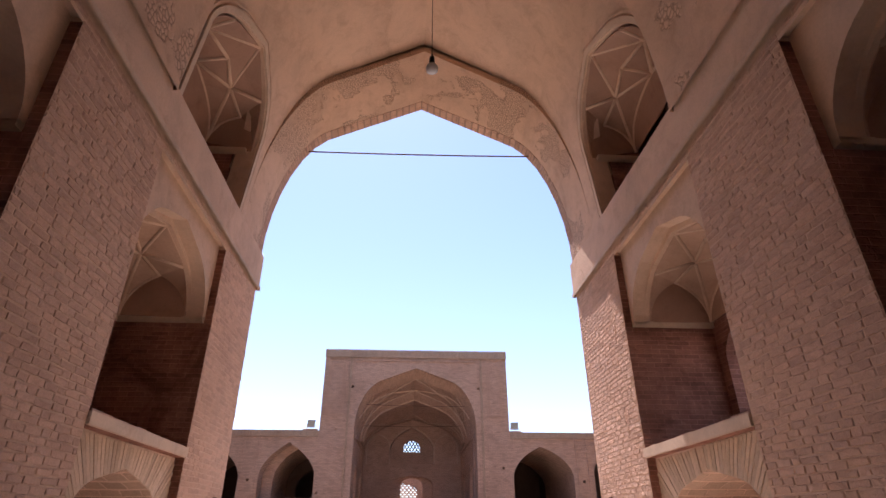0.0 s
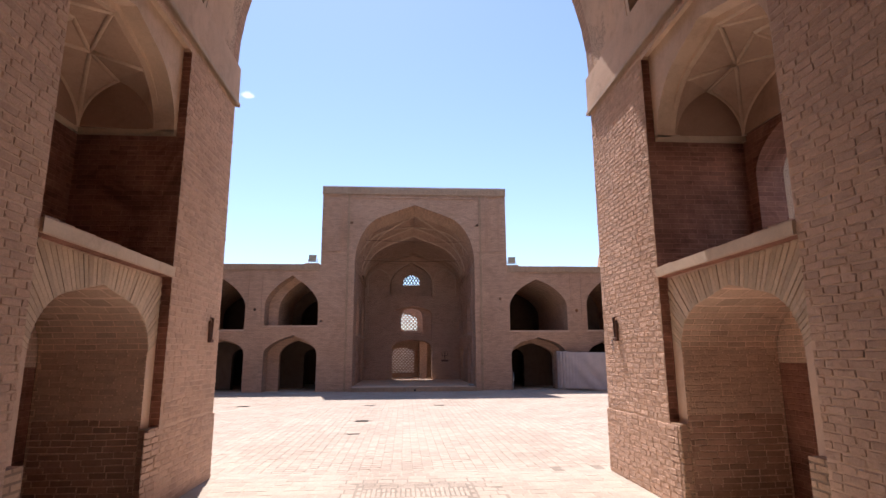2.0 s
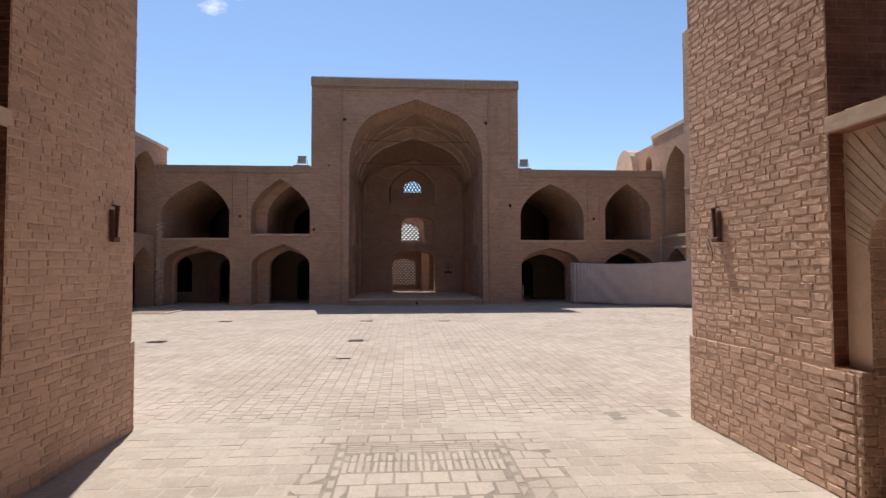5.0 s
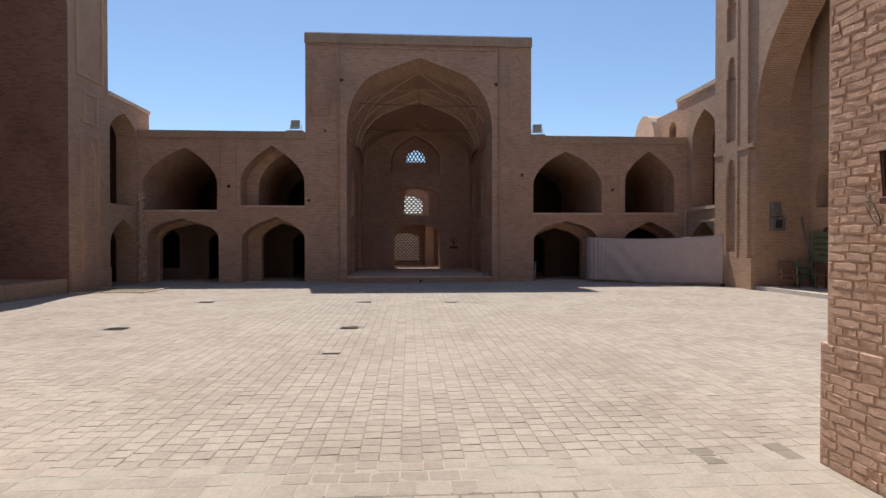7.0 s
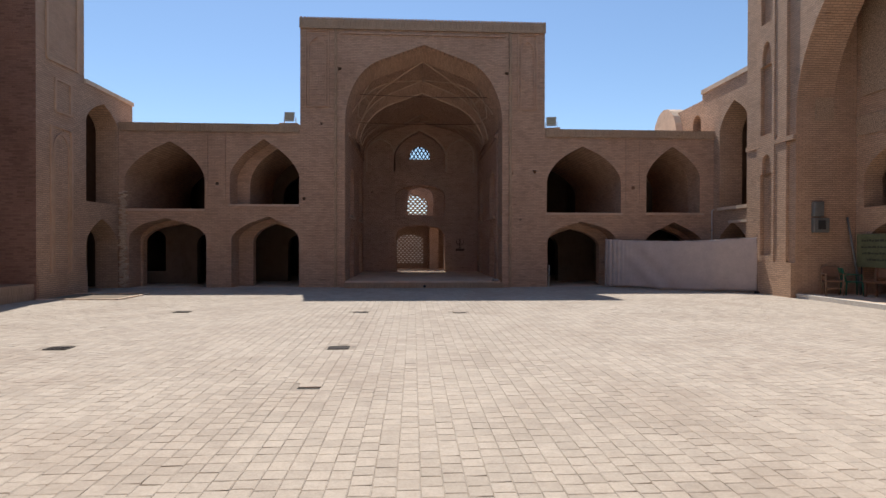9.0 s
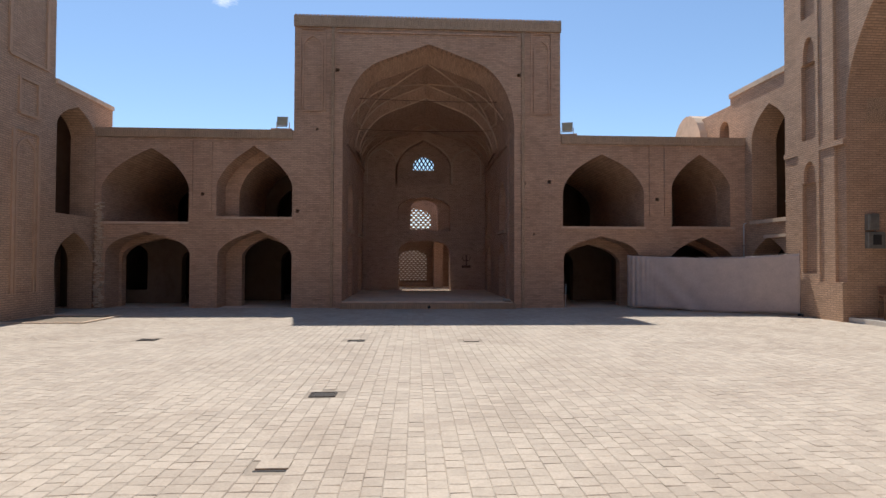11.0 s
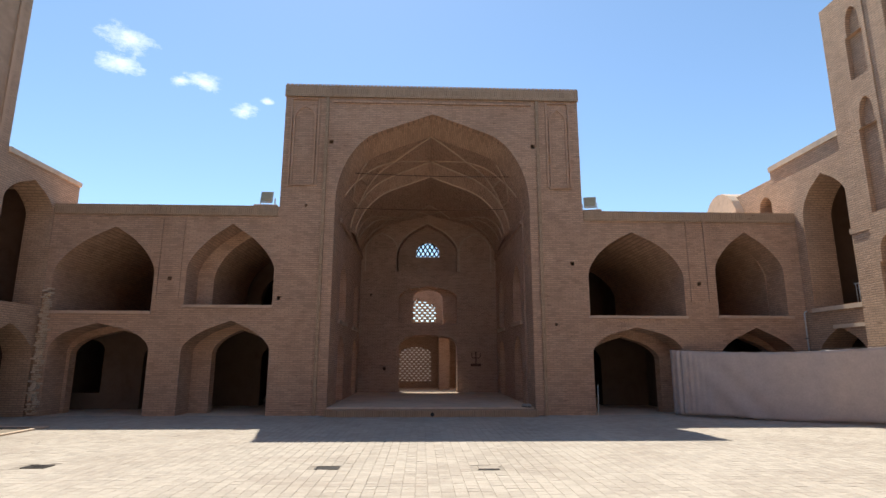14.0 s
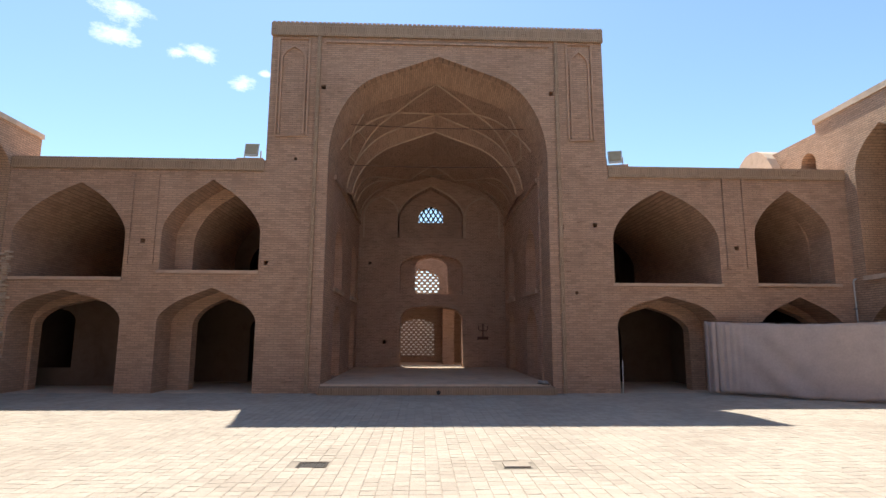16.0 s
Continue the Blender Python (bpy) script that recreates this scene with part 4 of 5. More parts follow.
    wall("cornice_lip_" + nm, lambda u, v, d, P=P: P(u, v, d - 0.07), -5.0, NY + 0.03, 5.50, 5.56, 0.024, [], stucco_pale)
    # proud base of the front pier
    S("base_near_" + nm, side - 0.003 if sgn > 0 else side - 0.3, side + 0.3 if sgn > 0 else side + 0.003, 7.31 if sgn > 0 else 7.48, NY + 0.06, 0, 0.88, mortar)
    # the vault's side, with its upper niche
    PV, length = vault_half(sgn)
    crowns = [Arch(4.95 + o, 7.4 + o, 0.0, 1.25, 2.15, 0.55, 0.55, 6.15 + o) for o in BAYS]
    wall("ceiling_vault_" + nm, PV, -5.0, 8.0, 0, length, 0.3, crowns, stucco, dv=0.22)
    for o, a in zip(BAYS, crowns):
        tagged(part("trim_vault_niche_" + nm, strip(bmesh.new(), a.line(12), PV, 0.02, 0.10, 0, -0.03), stucco_pale), kind="structure")
        tagged(part("trim_vault_niche_" + nm, strip(bmesh.new(), a.line(12), PV, 0.14, 0.17, 0, -0.02), stucco), kind="structure")
        wall("wall_vault_niche_" + nm, lambda u, v, d, P=P: P(u, v, d + 1.0), 4.5 + o, 7.8 + o, 6.15, 8.9, 0.2, [], brick_soot_shade)
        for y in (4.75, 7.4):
            wall("wall_vault_niche_cheek_" + nm, lambda u, v, d, P=P: P(u, v, d + 0.25), y + o, y + o + 0.2, 6.15, 8.9, 0.75, [], brick_soot_shade)
        wall("trim_vault_moulding_" + nm, lambda u, v, d, P=P: P(u, v, d + 0.02), 7.31 + o, 7.399 + o, 7.19, 7.27, 0.96, [], stucco_pale)
        na = Arch(4.95 + o, 7.4 + o, 1.08, 1.1, 2.15, 0.55, 0.55, 6.15 + o)
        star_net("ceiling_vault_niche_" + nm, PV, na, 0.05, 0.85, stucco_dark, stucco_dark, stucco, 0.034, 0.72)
    # transverse arch between the bays
    wall("ceiling_rib_" + nm, lambda u, v, d, PV=PV: PV(u, v, d - 0.10), 3.2, 4.86, 0, length, 0.098, [], stucco_flaked, dv=0.22)
# unseen behind the walker, added to throw light back into the iwan
S("wall_near_rear", NL - 1.5, NR + 1.5, -2.9, -2.5, 0, 11, brightener_white)
S("floor_near_dust", NL - 1.2, NR + 1.2, -5.0, NY + 0.3, -0.3, -0.0028, dust)


def splayed(name, a0, y0, a1, y1, thick, mat, n=20):
    """The soffit between two arches of unlike size, as a solid ring."""
    V, F = [], []
    for a, y, up in ((a0, y0, 0), (a1, y1, 0), (a1, y1, thick), (a0, y0, thick)):
        V += [(VM + (u - VM) * (1 + up / 3), y, a.top(u) + up) for u in a.us(n)]
    w = len(a0.us(n))
    for r in range(4):
        b = (r + 1) % 4
        F += [(r * w + i, r * w + i + 1, b * w + i + 1, b * w + i) for i in range(w - 1)]
    F += [tuple(r * w for r in range(4)), tuple(r * w + w - 1 for r in range(4))[::-1]]
    return tagged(mesh_ob(name, V, F, mat), kind="structure")


outer = Arch(NL, NR, 6.15, 6.15, 9.72, 0.62, 0.36, 0.23)
wall("wall_near_pishtaq", facing_north(NY), NL - 1.6, NR + 1.6, 6.15, 11.7, 0.25, [outer], brick_far)
splayed("ceiling_near_soffit", Arch(NL, NR, 6.15, 6.15, 9.73, 0.62, 0.36, 0.23), NY - 0.25, Arch(NL, NR, 6.15, 6.15, 10.13, 0.62, 0.40, VM), 7.98, 0.12, stucco_peeled)
tagged(wall("wall_near_haunch", facing_north(NY - 0.26), NL - 1.6, NR + 1.6, 6.15, 11.4, 0.1, [Arch(NL - 0.02, NR + 0.02, 6.15, 6.2, 10.0, 0.62, 0.36, 0.23)], mortar), kind="structure")
S("roof_near", NL - 1.6, NR + 1.6, -5.4, NY - 0.3, 11.2, 11.5, mortar)
for nm, x0, x1 in (("west", NL - 1.6, NL - 1.35), ("east", NR + 1.35, NR + 1.6)):
    S("wall_near_upper_" + nm, x0, x1, -5.4, NY - 0.3, 6.15, 11.2, mortar)

# ---- near floor and courtyard paving ----
random.seed(7)


def slabs(name, pieces, mat, top=0.0, depth=0.006, parent=None, label=""):
    """Many small pavers or bricks in one mesh. pieces: (x0, x1, y0, y1)."""
    V, F = [], []
    for x0, x1, y0, y1 in pieces:
        j = lambda s=0.004: random.uniform(-s, s)
        z = top + random.uniform(-0.002, 0.0)
        tx, ty = j(0.0012), j(0.0012)
        b = len(V)
        V += [(x0, y0, top - depth), (x1, y0, top - depth), (x1, y1, top - depth), (x0, y1, top - depth)]
        e = 0.007
        V += [(x0 + e + j(), y0 + e + j(), z - tx - ty), (x1 - e + j(), y0 + e + j(), z + tx - ty), (x1 - e + j(), y1 - e + j(), z + tx + ty), (x0 + e + j(), y1 - e + j(), z - tx + ty)]
        F += [(b + 4, b + 5, b + 6, b + 7), (b, b + 1, b + 5, b + 4), (b + 1, b + 2, b + 6, b + 5), (b + 2, b + 3, b + 7, b + 6), (b + 3, b, b + 4, b + 7)]
    me = bpy.data.meshes.new(name)
    me.from_pydata(V, [], F)
    me.materials.append(mat)
    ob = new(name, me)
    if parent:
        ob.parent = parent
    return ob


PAVE = (0.46, 0.396, 0.325)
pave_many = piece_mat("paver_many", PAVE, 0.06, 0.25, 9, True, 0.006)
pave_one = piece_mat("paver_one", PAVE, 0.06, 0.25, 9, False, 0.006)
drains = [(-1.0, 15.93, 0.32, 0.24, 1), (-1.0, 13.6, 0.26, 0.2, 0), (-1.08, 20.45, 0.34, 0.26, 1), (-5.35, 20.7, 0.34, 0.26, 1), (1.27, 20.4, 0.3, 0.22, 0), (-5.33, 16.07, 0.34, 0.26, 1)]
far_rows, near_rows = [], []
x = XL + 0.05
while x < XR - 0.02:
    w = random.uniform(0.150, 0.166)
    y = NY + 0.10 + random.uniform(-0.02, 0.06)
    while y < FY - 0.02:
        d = random.choice((0.15, 0.155, 0.16, 0.155, 0.165)) + random.uniform(-0.006, 0.006)
        if y < 18.74 < y + d + 0.05:          # a straight joint runs across the yard here
            d = 18.75 - y
        blocked = any(abs(x + w / 2 - a) < sx / 2 + 0.06 and abs(y + d / 2 - b) < sy / 2 + 0.06 for a, b, sx, sy, _ in drains)
        if not blocked and not (-2.6 < x + w / 2 < 3.9 and y + d > FY - 0.4) and not (x + w / 2 < -8.35 and 23.7 < y + d / 2 < 25.6 and x < -8.4):
            (near_rows if -1.9 < x < 2.2 and y < NY + 1.75 else far_rows).append((x, x + w - 0.003, y, y + d - 0.002))
        y += d
    x += w
soiled = [r for r in far_rows if 0.6 < r[0] < 3.0 and r[2] < NY + 0.35 and int(r[0] * 61) % 3 == 0]
far_rows = [r for r in far_rows if r not in soiled]
# the iwan's own floor, laid crosswise, with a patterned square
y = 4.9
while y < NY + 0.09:
    d = random.choice((0.2, 0.21, 0.19))
    d = min(d, NY + 0.10 - y)
    for stop in (7.165, 8.715):
        if y < stop - 0.02 < y + d:
            d = stop - y
    if d < 0.045:
        y += d
        if y > NY + 0.05:
            break
        continue
    x = NL - 1.2 + random.uniform(0, 0.2)
    while x < NR + 1.2:
        w = random.choice((0.2, 0.22, 0.205, 0.19, 0.3)) + random.uniform(-0.01, 0.01)
        ends = [(x, x + w)]
        if 7.16 < y + d / 2 < 8.72:
            ends = [(a, b) for a, b in ((x, min(x + w, -0.515)), (max(x, 0.985), x + w)) if b - a > 0.03]
        far_rows += [(a, b - 0.008, y, y + d - 0.008) for a, b in ends]
        x += w
    y += d
# patterned square: a narrow border, plain tiles and a fan of thin bricks
sx0, sx1, sy0, sy1 = -0.5, 0.97, 7.18, 8.7
for k in range(7):
    u0, u1 = sx0 + (sx1 - sx0) * k / 7, sx0 + (sx1 - sx0) * (k + 1) / 7
    v0, v1 = sy0 + (sy1 - sy0) * k / 7, sy0 + (sy1 - sy0) * (k + 1) / 7
    far_rows += [(u0, u1 - 0.009, sy0, sy0 + 0.055), (u0, u1 - 0.009, sy1 - 0.06, sy1), (sx0, sx0 + 0.06, v0 + 0.06, v1 - 0.009), (sx1 - 0.06, sx1, v0 + 0.06, v1 - 0.009)]
for r in range(3):
    for c in range(-1, 7):
        u0 = max(sx0 + 0.07, sx0 + 0.07 + c * 0.215 + (r % 2) * 0.1)
        u1 = min(sx1 - 0.07, sx0 + 0.07 + (c + 1) * 0.215 + (r % 2) * 0.1 - 0.01)
        if u1 - u0 > 0.04:
            far_rows.append((u0, u1, 7.25 + r * 0.235, 7.25 + (r + 1) * 0.235 - 0.01))
for c in range(22):
    u0 = sx0 + 0.07 + c * 0.0605
    far_rows += [(u0, u0 + 0.05, 7.965, 8.2), (u0, u0 + 0.05, 8.21, 8.42 if c % 3 else 8.36)]
for r in range(4):
    for c in range(6):
        far_rows.append((sx0 + 0.07 + c * 0.222, sx0 + 0.28 + c * 0.222, 8.43 + r * 0.051, 8.475 + r * 0.051))
S("floor_open_joints", -0.75, 1.35, 7.1, 8.95, -0.02, -0.0024, grime)
floor = tagged(new("pavement"), "pale square brick paving, worn and dusty", kind="structure")
under(slabs("paving_bricks", far_rows, pave_many), floor)
floor.children[0]["kind"] = "stuff"
under(slabs("paving_brick", soiled, piece_mat("paver_soiled", (0.30, 0.26, 0.21), 0.15, 0.4, 9, True, 0.006)), floor)
protos = []
for k in range(6):
    random.seed(40 + k)
    ob = slabs("paving_brick", [(-0.073, 0.073, -0.073, 0.073)], pave_one)
    protos.append(ob.data)
    bpy.data.objects.remove(ob)
for i, (x0, x1, y0, y1) in enumerate(near_rows[:320]):
    ob = new("paving_brick", protos[i % 6])
    ob.location, ob.scale = ((x0 + x1) / 2, (y0 + y1) / 2, 0), ((x1 - x0) / 0.146, (y1 - y0) / 0.146, 1)
    ob.parent = floor
if len(near_rows) > 320:
    under(slabs("paving_bricks", near_rows[320:], pave_many), floor)

# ---- single bricks on the near walls ----
BR = (0.66, 0.445, 0.328)
brick_one = piece_mat("brick_one", BR, 0.10, 0.3, 16, False, 0.02)
brick_many = piece_mat("brick_many", BR, 0.10, 0.3, 16, True, 0.02)
brick_sooty = piece_mat("brick_sooty", (0.47, 0.285, 0.205), 0.25, 0.5, 7, True, 0.012)


def brick_verts(w, h, rng, relief=1.0):
    """A worn brick face: w along, h up, standing out from the joint plane; (u, v, d) points and faces."""
    j = lambda s: rng.uniform(-s, s)
    d = -(0.0045 + rng.uniform(-0.0012, 0.0012)) * relief
    e = 0.007
    pts = [(-w / 2, -h / 2, 0.002), (w / 2, -h / 2, 0.002), (w / 2, h / 2, 0.002), (-w / 2, h / 2, 0.002)]
    xs = [-w / 2 + e, -w * 0.15, w * 0.18, w / 2 - e]
    pts += [(x + j(0.006), -h / 2 + e + j(0.007), d + j(0.0018 * relief)) for x in xs] + [(x + j(0.006), h / 2 - e + j(0.007), d + j(0.0018 * relief)) for x in xs]
    fs = [(4, 5, 9, 8), (5, 6, 10, 9), (6, 7, 11, 10), (0, 1, 7, 6, 5, 4), (1, 2, 11, 7), (2, 3, 8, 9, 10, 11), (3, 0, 4, 8)]
    return pts, fs


def brick_skin(name, parent, P, u0, u1, v0, v1, holes, near, seed, mat=None, relief=1.0):
    """Running-bond bricks over a wall face; those that near() picks become objects of their own."""
    rng = random.Random(seed)
    protos, V, F, singles = [], [], [], 0
    for k in range(7):
        pts, fs = brick_verts(0.21, 0.0555, rng, relief)
        me = bpy.data.meshes.new("brick")
        me.from_pydata([tuple(P(*p) - P(0, 0, 0)) for p in pts], [], fs)
        me.materials.append(brick_one)
        bm = bmesh.new()
        bm.from_mesh(me)
        bmesh.ops.recalc_face_normals(bm, faces=bm.faces)
        bm.to_mesh(me)
        bm.free()
        protos.append(me)
    h = 0.063
    rows = int((v1 - v0) / h)
    h = (v1 - v0) / rows
    for r in range(rows):
        v = v0 + (r + 0.5) * h
        u = u0 - rng.uniform(0.0, 0.2)
        while u < u1:
            w = rng.choice((0.2, 0.21, 0.215, 0.195, 0.21, 0.11, 0.14, 0.18)) + rng.uniform(-0.008, 0.008)
            a, b = max(u, u0), min(u + w, u1)
            u += w
            for q in holes:
                if q.sill - 0.01 < v < q.spring + 0.01:
                    if a < q.u0 < b:
                        b = q.u0
                    if a < q.u1 < b:
                        a = q.u1
            mid, wd = (a + b) / 2, b - a - 0.009
            if wd < 0.03 or any(q.inside(mid, v) for q in holes):
                continue
            vv = v + 0.006 * math.sin(mid * 2.1 + seed) + 0.004 * math.sin(mid * 5.3 + r * 0.7) + rng.uniform(-0.004, 0.004)
            if near(mid, v) and singles < 300 and wd > 0.15:
                ob = new("brick", protos[rng.randrange(7)])
                ob.location = P(mid, vv, 0)
                k = wd / 0.21
                ax = P(1, 0, 0) - P(0, 0, 0)
                ob.scale = (1, k, 1) if abs(ax.y) > 0.5 else (k, 1, 1)
                ob.parent = parent
                singles += 1
                continue
            pts, fs = brick_verts(wd, h - 0.0075, rng, relief)
            base = len(V)
            V += [tuple(P(mid + p[0], vv + p[1], p[2])) for p in pts]
            F += [tuple(base + i for i in f) for f in fs]
    me = bpy.data.meshes.new(name)
    me.from_pydata(V, [], F)
    me.materials.append(mat or brick_many)
    bm = bmesh.new()
    bm.from_mesh(me)
    bmesh.ops.recalc_face_normals(bm, faces=bm.faces)
    bm.to_mesh(me)
    bm.free()
    ob = new(name, me)
    ob.parent = parent
    return tagged(ob, kind="stuff")


for nm, P, sgn, seed in (("west", facing_east(NL), -1, 3), ("east", facing_west(NR), 1, 4)):
    shift, LOW, UP = bays(sgn)
    o = shift[0]
    root = tagged(new("wall_bricks_" + nm), "rough sandy bricks facing the pier beside the camera", kind="structure")
    brick_skin("bricks", root, P, -0.6, NY - 0.005, 0.9, 5.495, LOW + UP, lambda u, v: u > 8.05 and 0.9 < v < 4.6, seed, None, 1.45)
    brick_skin("bricks", root, lambda u, v, d, P=P: P(u, v, d - 0.003), 7.1, NY + 0.055, 0.005, 0.88, [], lambda u, v: False, seed + 5, None, 1.45)
    brick_skin("bricks", root, P, -0.6, 7.1, 0.005, 0.9, LOW, lambda u, v: False, seed + 9, None, 1.45)
    # courses on the foot blocks beside the niche
    brick_skin("bricks", root, P, 6.0, 7.1 + o * 0.1, 0.005, 0.88, [Arch(5.5, 7.055 + o, 0, 0.9, 0.901)], lambda u, v: False, seed + 11)
    # the jamb that faces the walker, above and below
    low = (lambda u, v, d, s=sgn, o=o: Vector(((NR if s > 0 else NL) + s * u, 7.05 + o + d, v)))
    brick_skin("bricks", root, low, 0.01, 0.105, 0.01, 0.88, [], lambda u, v: False, seed + 17, brick_sooty)
    low2 = (lambda u, v, d, s=sgn, o=o: Vector(((NR if s > 0 else NL) + s * u, 7.08 + o + d, v)))
    brick_skin("bricks", root, low2, 0.12, 1.22, 0.01, 1.0, [], lambda u, v: False, seed + 19, brick_sooty)
    brick_skin("bricks", root, low2, 0.12, 1.22, 1.0, 1.7, [], lambda u, v: False, seed + 21)

# ---- things ----
cloth_mat = plain("cloth", (0.47, 0.395, 0.365), 0.9, 0, 0.18, 3, 0.1)
white_metal = plain("white_metal", (0.6, 0.6, 0.58), 0.5, 0.2, 0.2)
grey_metal = plain("grey_metal", (0.22, 0.22, 0.21), 0.55, 0.5, 0.3)
rust = plain("rust", (0.16, 0.085, 0.062), 0.75, 0.4, 0.4, 20)
lamp_face = plain("lamp_face", (0.42, 0.36, 0.24), 0.3, 0.0, 0.2)
glass_white = plain("glass_white", (0.75, 0.73, 0.70), 0.25, 0.0, 0.08)
wood = plain("wood", (0.20, 0.10, 0.06), 0.6, 0, 0.4, 14)
wood_pale = plain("wood_pale", (0.34, 0.20, 0.12), 0.6, 0, 0.4, 14)
green_plastic = plain("green_plastic", (0.02, 0.13, 0.075), 0.45, 0, 0.15)
rubber = plain("rubber", (0.03, 0.03, 0.03), 0.7)
cable = plain("cable", (0.04, 0.03, 0.03), 0.6)
sign_green = plain("sign_green", (0.13, 0.14, 0.075), 0.6, 0, 0.5, 5)
sign_ink = plain("sign_ink", (0.04, 0.045, 0.03), 0.6)
leather = plain("leather", (0.38, 0.36, 0.33), 0.6, 0, 0.3)


def tie_rod(name, label, a, b, sag, r, mat):
    a, b = Vector(a), Vector(b)
    pts = [a.lerp(b, t / 16) - Vector((0, 0, sag * 4 * (t / 16) * (1 - t / 16))) for t in range(17)]
    return tagged(part(name, bm_tube(bmesh.new(), pts, r, 6), mat), label, "tie rod")


tie_rod("tie_rod", "thin rusty iron tie rod across the near arch", (NL + 0.02, 9.12, 8.46), (NR - 0.02, 9.12, 8.56), 0.03, 0.016, rust)
tie_rod("tie_rod", "thin dark tie rod across the far portal vault", (-2.36, 29.38, 7.64), (3.42, 29.38, 7.58), 0.05, 0.013, rust)
tie_rod("tie_rod", "thin dark tie rod deeper in the far vault", (-2.12, 30.5, 6.74), (3.1, 30.5, 6.76), 0.05, 0.013, rust)


def pendant_lamp():
    t = thing("pendant_lamp", "bare white bulb hanging on a long cord from the vault", "pendant lamp", (0.235, 4.14, 5.75))
    part("cord", bm_tube(bmesh.new(), [(0, 0, 0.22), (0.002, 0, 2.0), (0, 0, 4.42)], 0.004, 6), cable, t, "thin dark cord")
    part("socket", bm_tube(bmesh.new(), [(0, 0, 0.24), (0, 0, 0.20), (0, 0, 0.19), (0, 0, 0.11)], [0.008, 0.014, 0.026, 0.028], 14), plain("bakelite", (0.05, 0.035, 0.03), 0.5), t, "dark bulb holder")
    prof = [(0.112, 0.024), (0.10, 0.03), (0.08, 0.05), (0.05, 0.062), (0.02, 0.058), (0.0, 0.04), (-0.01, 0.012)]
    part("bulb", bm_tube(bmesh.new(), [(0, 0, z) for z, _ in prof], [r for _, r in prof], 16), glass_white, t, "white glass bulb, unlit")


pendant_lamp()


def floodlight(at, turn):
    t = thing("floodlight", "small white floodlight standing on the arcade roof", "floodlight", at, turn, "roof floodlights")
    t.scale = (1.25, 1.25, 1.3)
    part("plinth", bm_box(bmesh.new(), -0.30, 0.27, -0.03, 0.32, 0, 0.06, 0.008), brick_far, t, "low brick plinth")
    part("bracket", bm_box(bm_box(bm_box(bmesh.new(), -0.17, 0.17, 0.1, 0.14, 0.06, 0.085), -0.185, -0.165, 0.1, 0.14, 0.06, 0.25), 0.165, 0.185, 0.1, 0.14, 0.06, 0.25), white_metal, t, "white steel bracket")
    bm = bmesh.new()
    vs = [bm.verts.new(p) for p in ((-0.15, -0.02, 0.10), (0.15, -0.02, 0.10), (0.16, 0.06, 0.40), (-0.16, 0.06, 0.40), (-0.09, 0.2, 0.15), (0.09, 0.2, 0.15), (0.1, 0.22, 0.36), (-0.1, 0.22, 0.36))]
    for q in ((0, 1, 2, 3), (5, 4, 7, 6), (0, 4, 5, 1), (1, 5, 6, 2), (2, 6, 7, 3), (3, 7, 4, 0)):
        bm.faces.new([vs[i] for i in q])
    bmesh.ops.bevel(bm, geom=bm.edges[:], offset=0.012, segments=2, affect="EDGES")
    bmesh.ops.recalc_face_normals(bm, faces=bm.faces)
    h = part("housing", bm, white_metal, t, "white metal housing")
    bm = bmesh.new()
    vs = [bm.verts.new(p) for p in ((-0.125, -0.026, 0.155), (0.125, -0.026, 0.155), (0.13, 0.035, 0.375), (-0.13, 0.035, 0.375))]
    f = bm.faces.new(vs)
    ex = bmesh.ops.extrude_face_region(bm, geom=[f])
    bmesh.ops.translate(bm, verts=[v for v in ex["geom"] if isinstance(v, bmesh.types.BMVert)], vec=(0, 0.02, 0))
    bmesh.ops.recalc_face_normals(bm, faces=bm.faces)
    part("lens", bm, lamp_face, h, "yellowed glass front")


floodlight((-4.52, FY + 0.05, 6.14), 0)
floodlight((5.52, FY + 0.05, 6.10), -14)


def wall_bracket(at, sgn):
    """What is left of a lamp bracket: two flat irons on a small foot."""
    t = thing("lamp_bracket", "bare rusty iron lamp bracket on the brick pier", "wall lamp", at, 0, "pier lamp brackets")

    def iron_bar(y0, y1, z0, z1, w, out):
        bm = bmesh.new()
        ring = []
        for y, z in ((y0, z0), (y1, z1)):
            ring.append([bm.verts.new((-sgn * d, y + dy, z)) for d, dy in ((0.0, -w), (out, -w), (out, -w + 0.006), (0.008, -w + 0.006), (0.008, w - 0.006), (out, w - 0.006), (out, w), (0.0, w))])
        for k in range(8):
            bm.faces.new((ring[0][k], ring[0][(k + 1) % 8], ring[1][(k + 1) % 8], ring[1][k]))
        bm.faces.new(ring[0][::-1])
        bm.faces.new(ring[1])
        bmesh.ops.recalc_face_normals(bm, faces=bm.faces)
        return bm

    part("bar", iron_bar(0.034, 0.062, 0.0, 0.29, 0.011, 0.03), rust, t, "rusty channel iron")
    part("bar", iron_bar(-0.03, -0.036, 0.0, 0.25, 0.012, 0.032), rust, t, "rusty channel iron")
    lo, hi = sorted((0.0, -sgn * 0.035))
    part("hook", bm_box(bmesh.new(), lo, hi, -0.012, 0.072, 0.288, 0.298, 0.002), rust, t, "small bent top plate")
    lo, hi = sorted((0.0, -sgn * 0.05))
    part("foot", bm_box(bmesh.new(), lo, hi, -0.055, 0.05, -0.04, 0.004, 0.006), rust, t, "thick rusted foot")


wall_bracket((NL + 0.012, 8.78, 1.88), -1)
wall_bracket((NR - 0.012, 8.66, 1.88), 1)
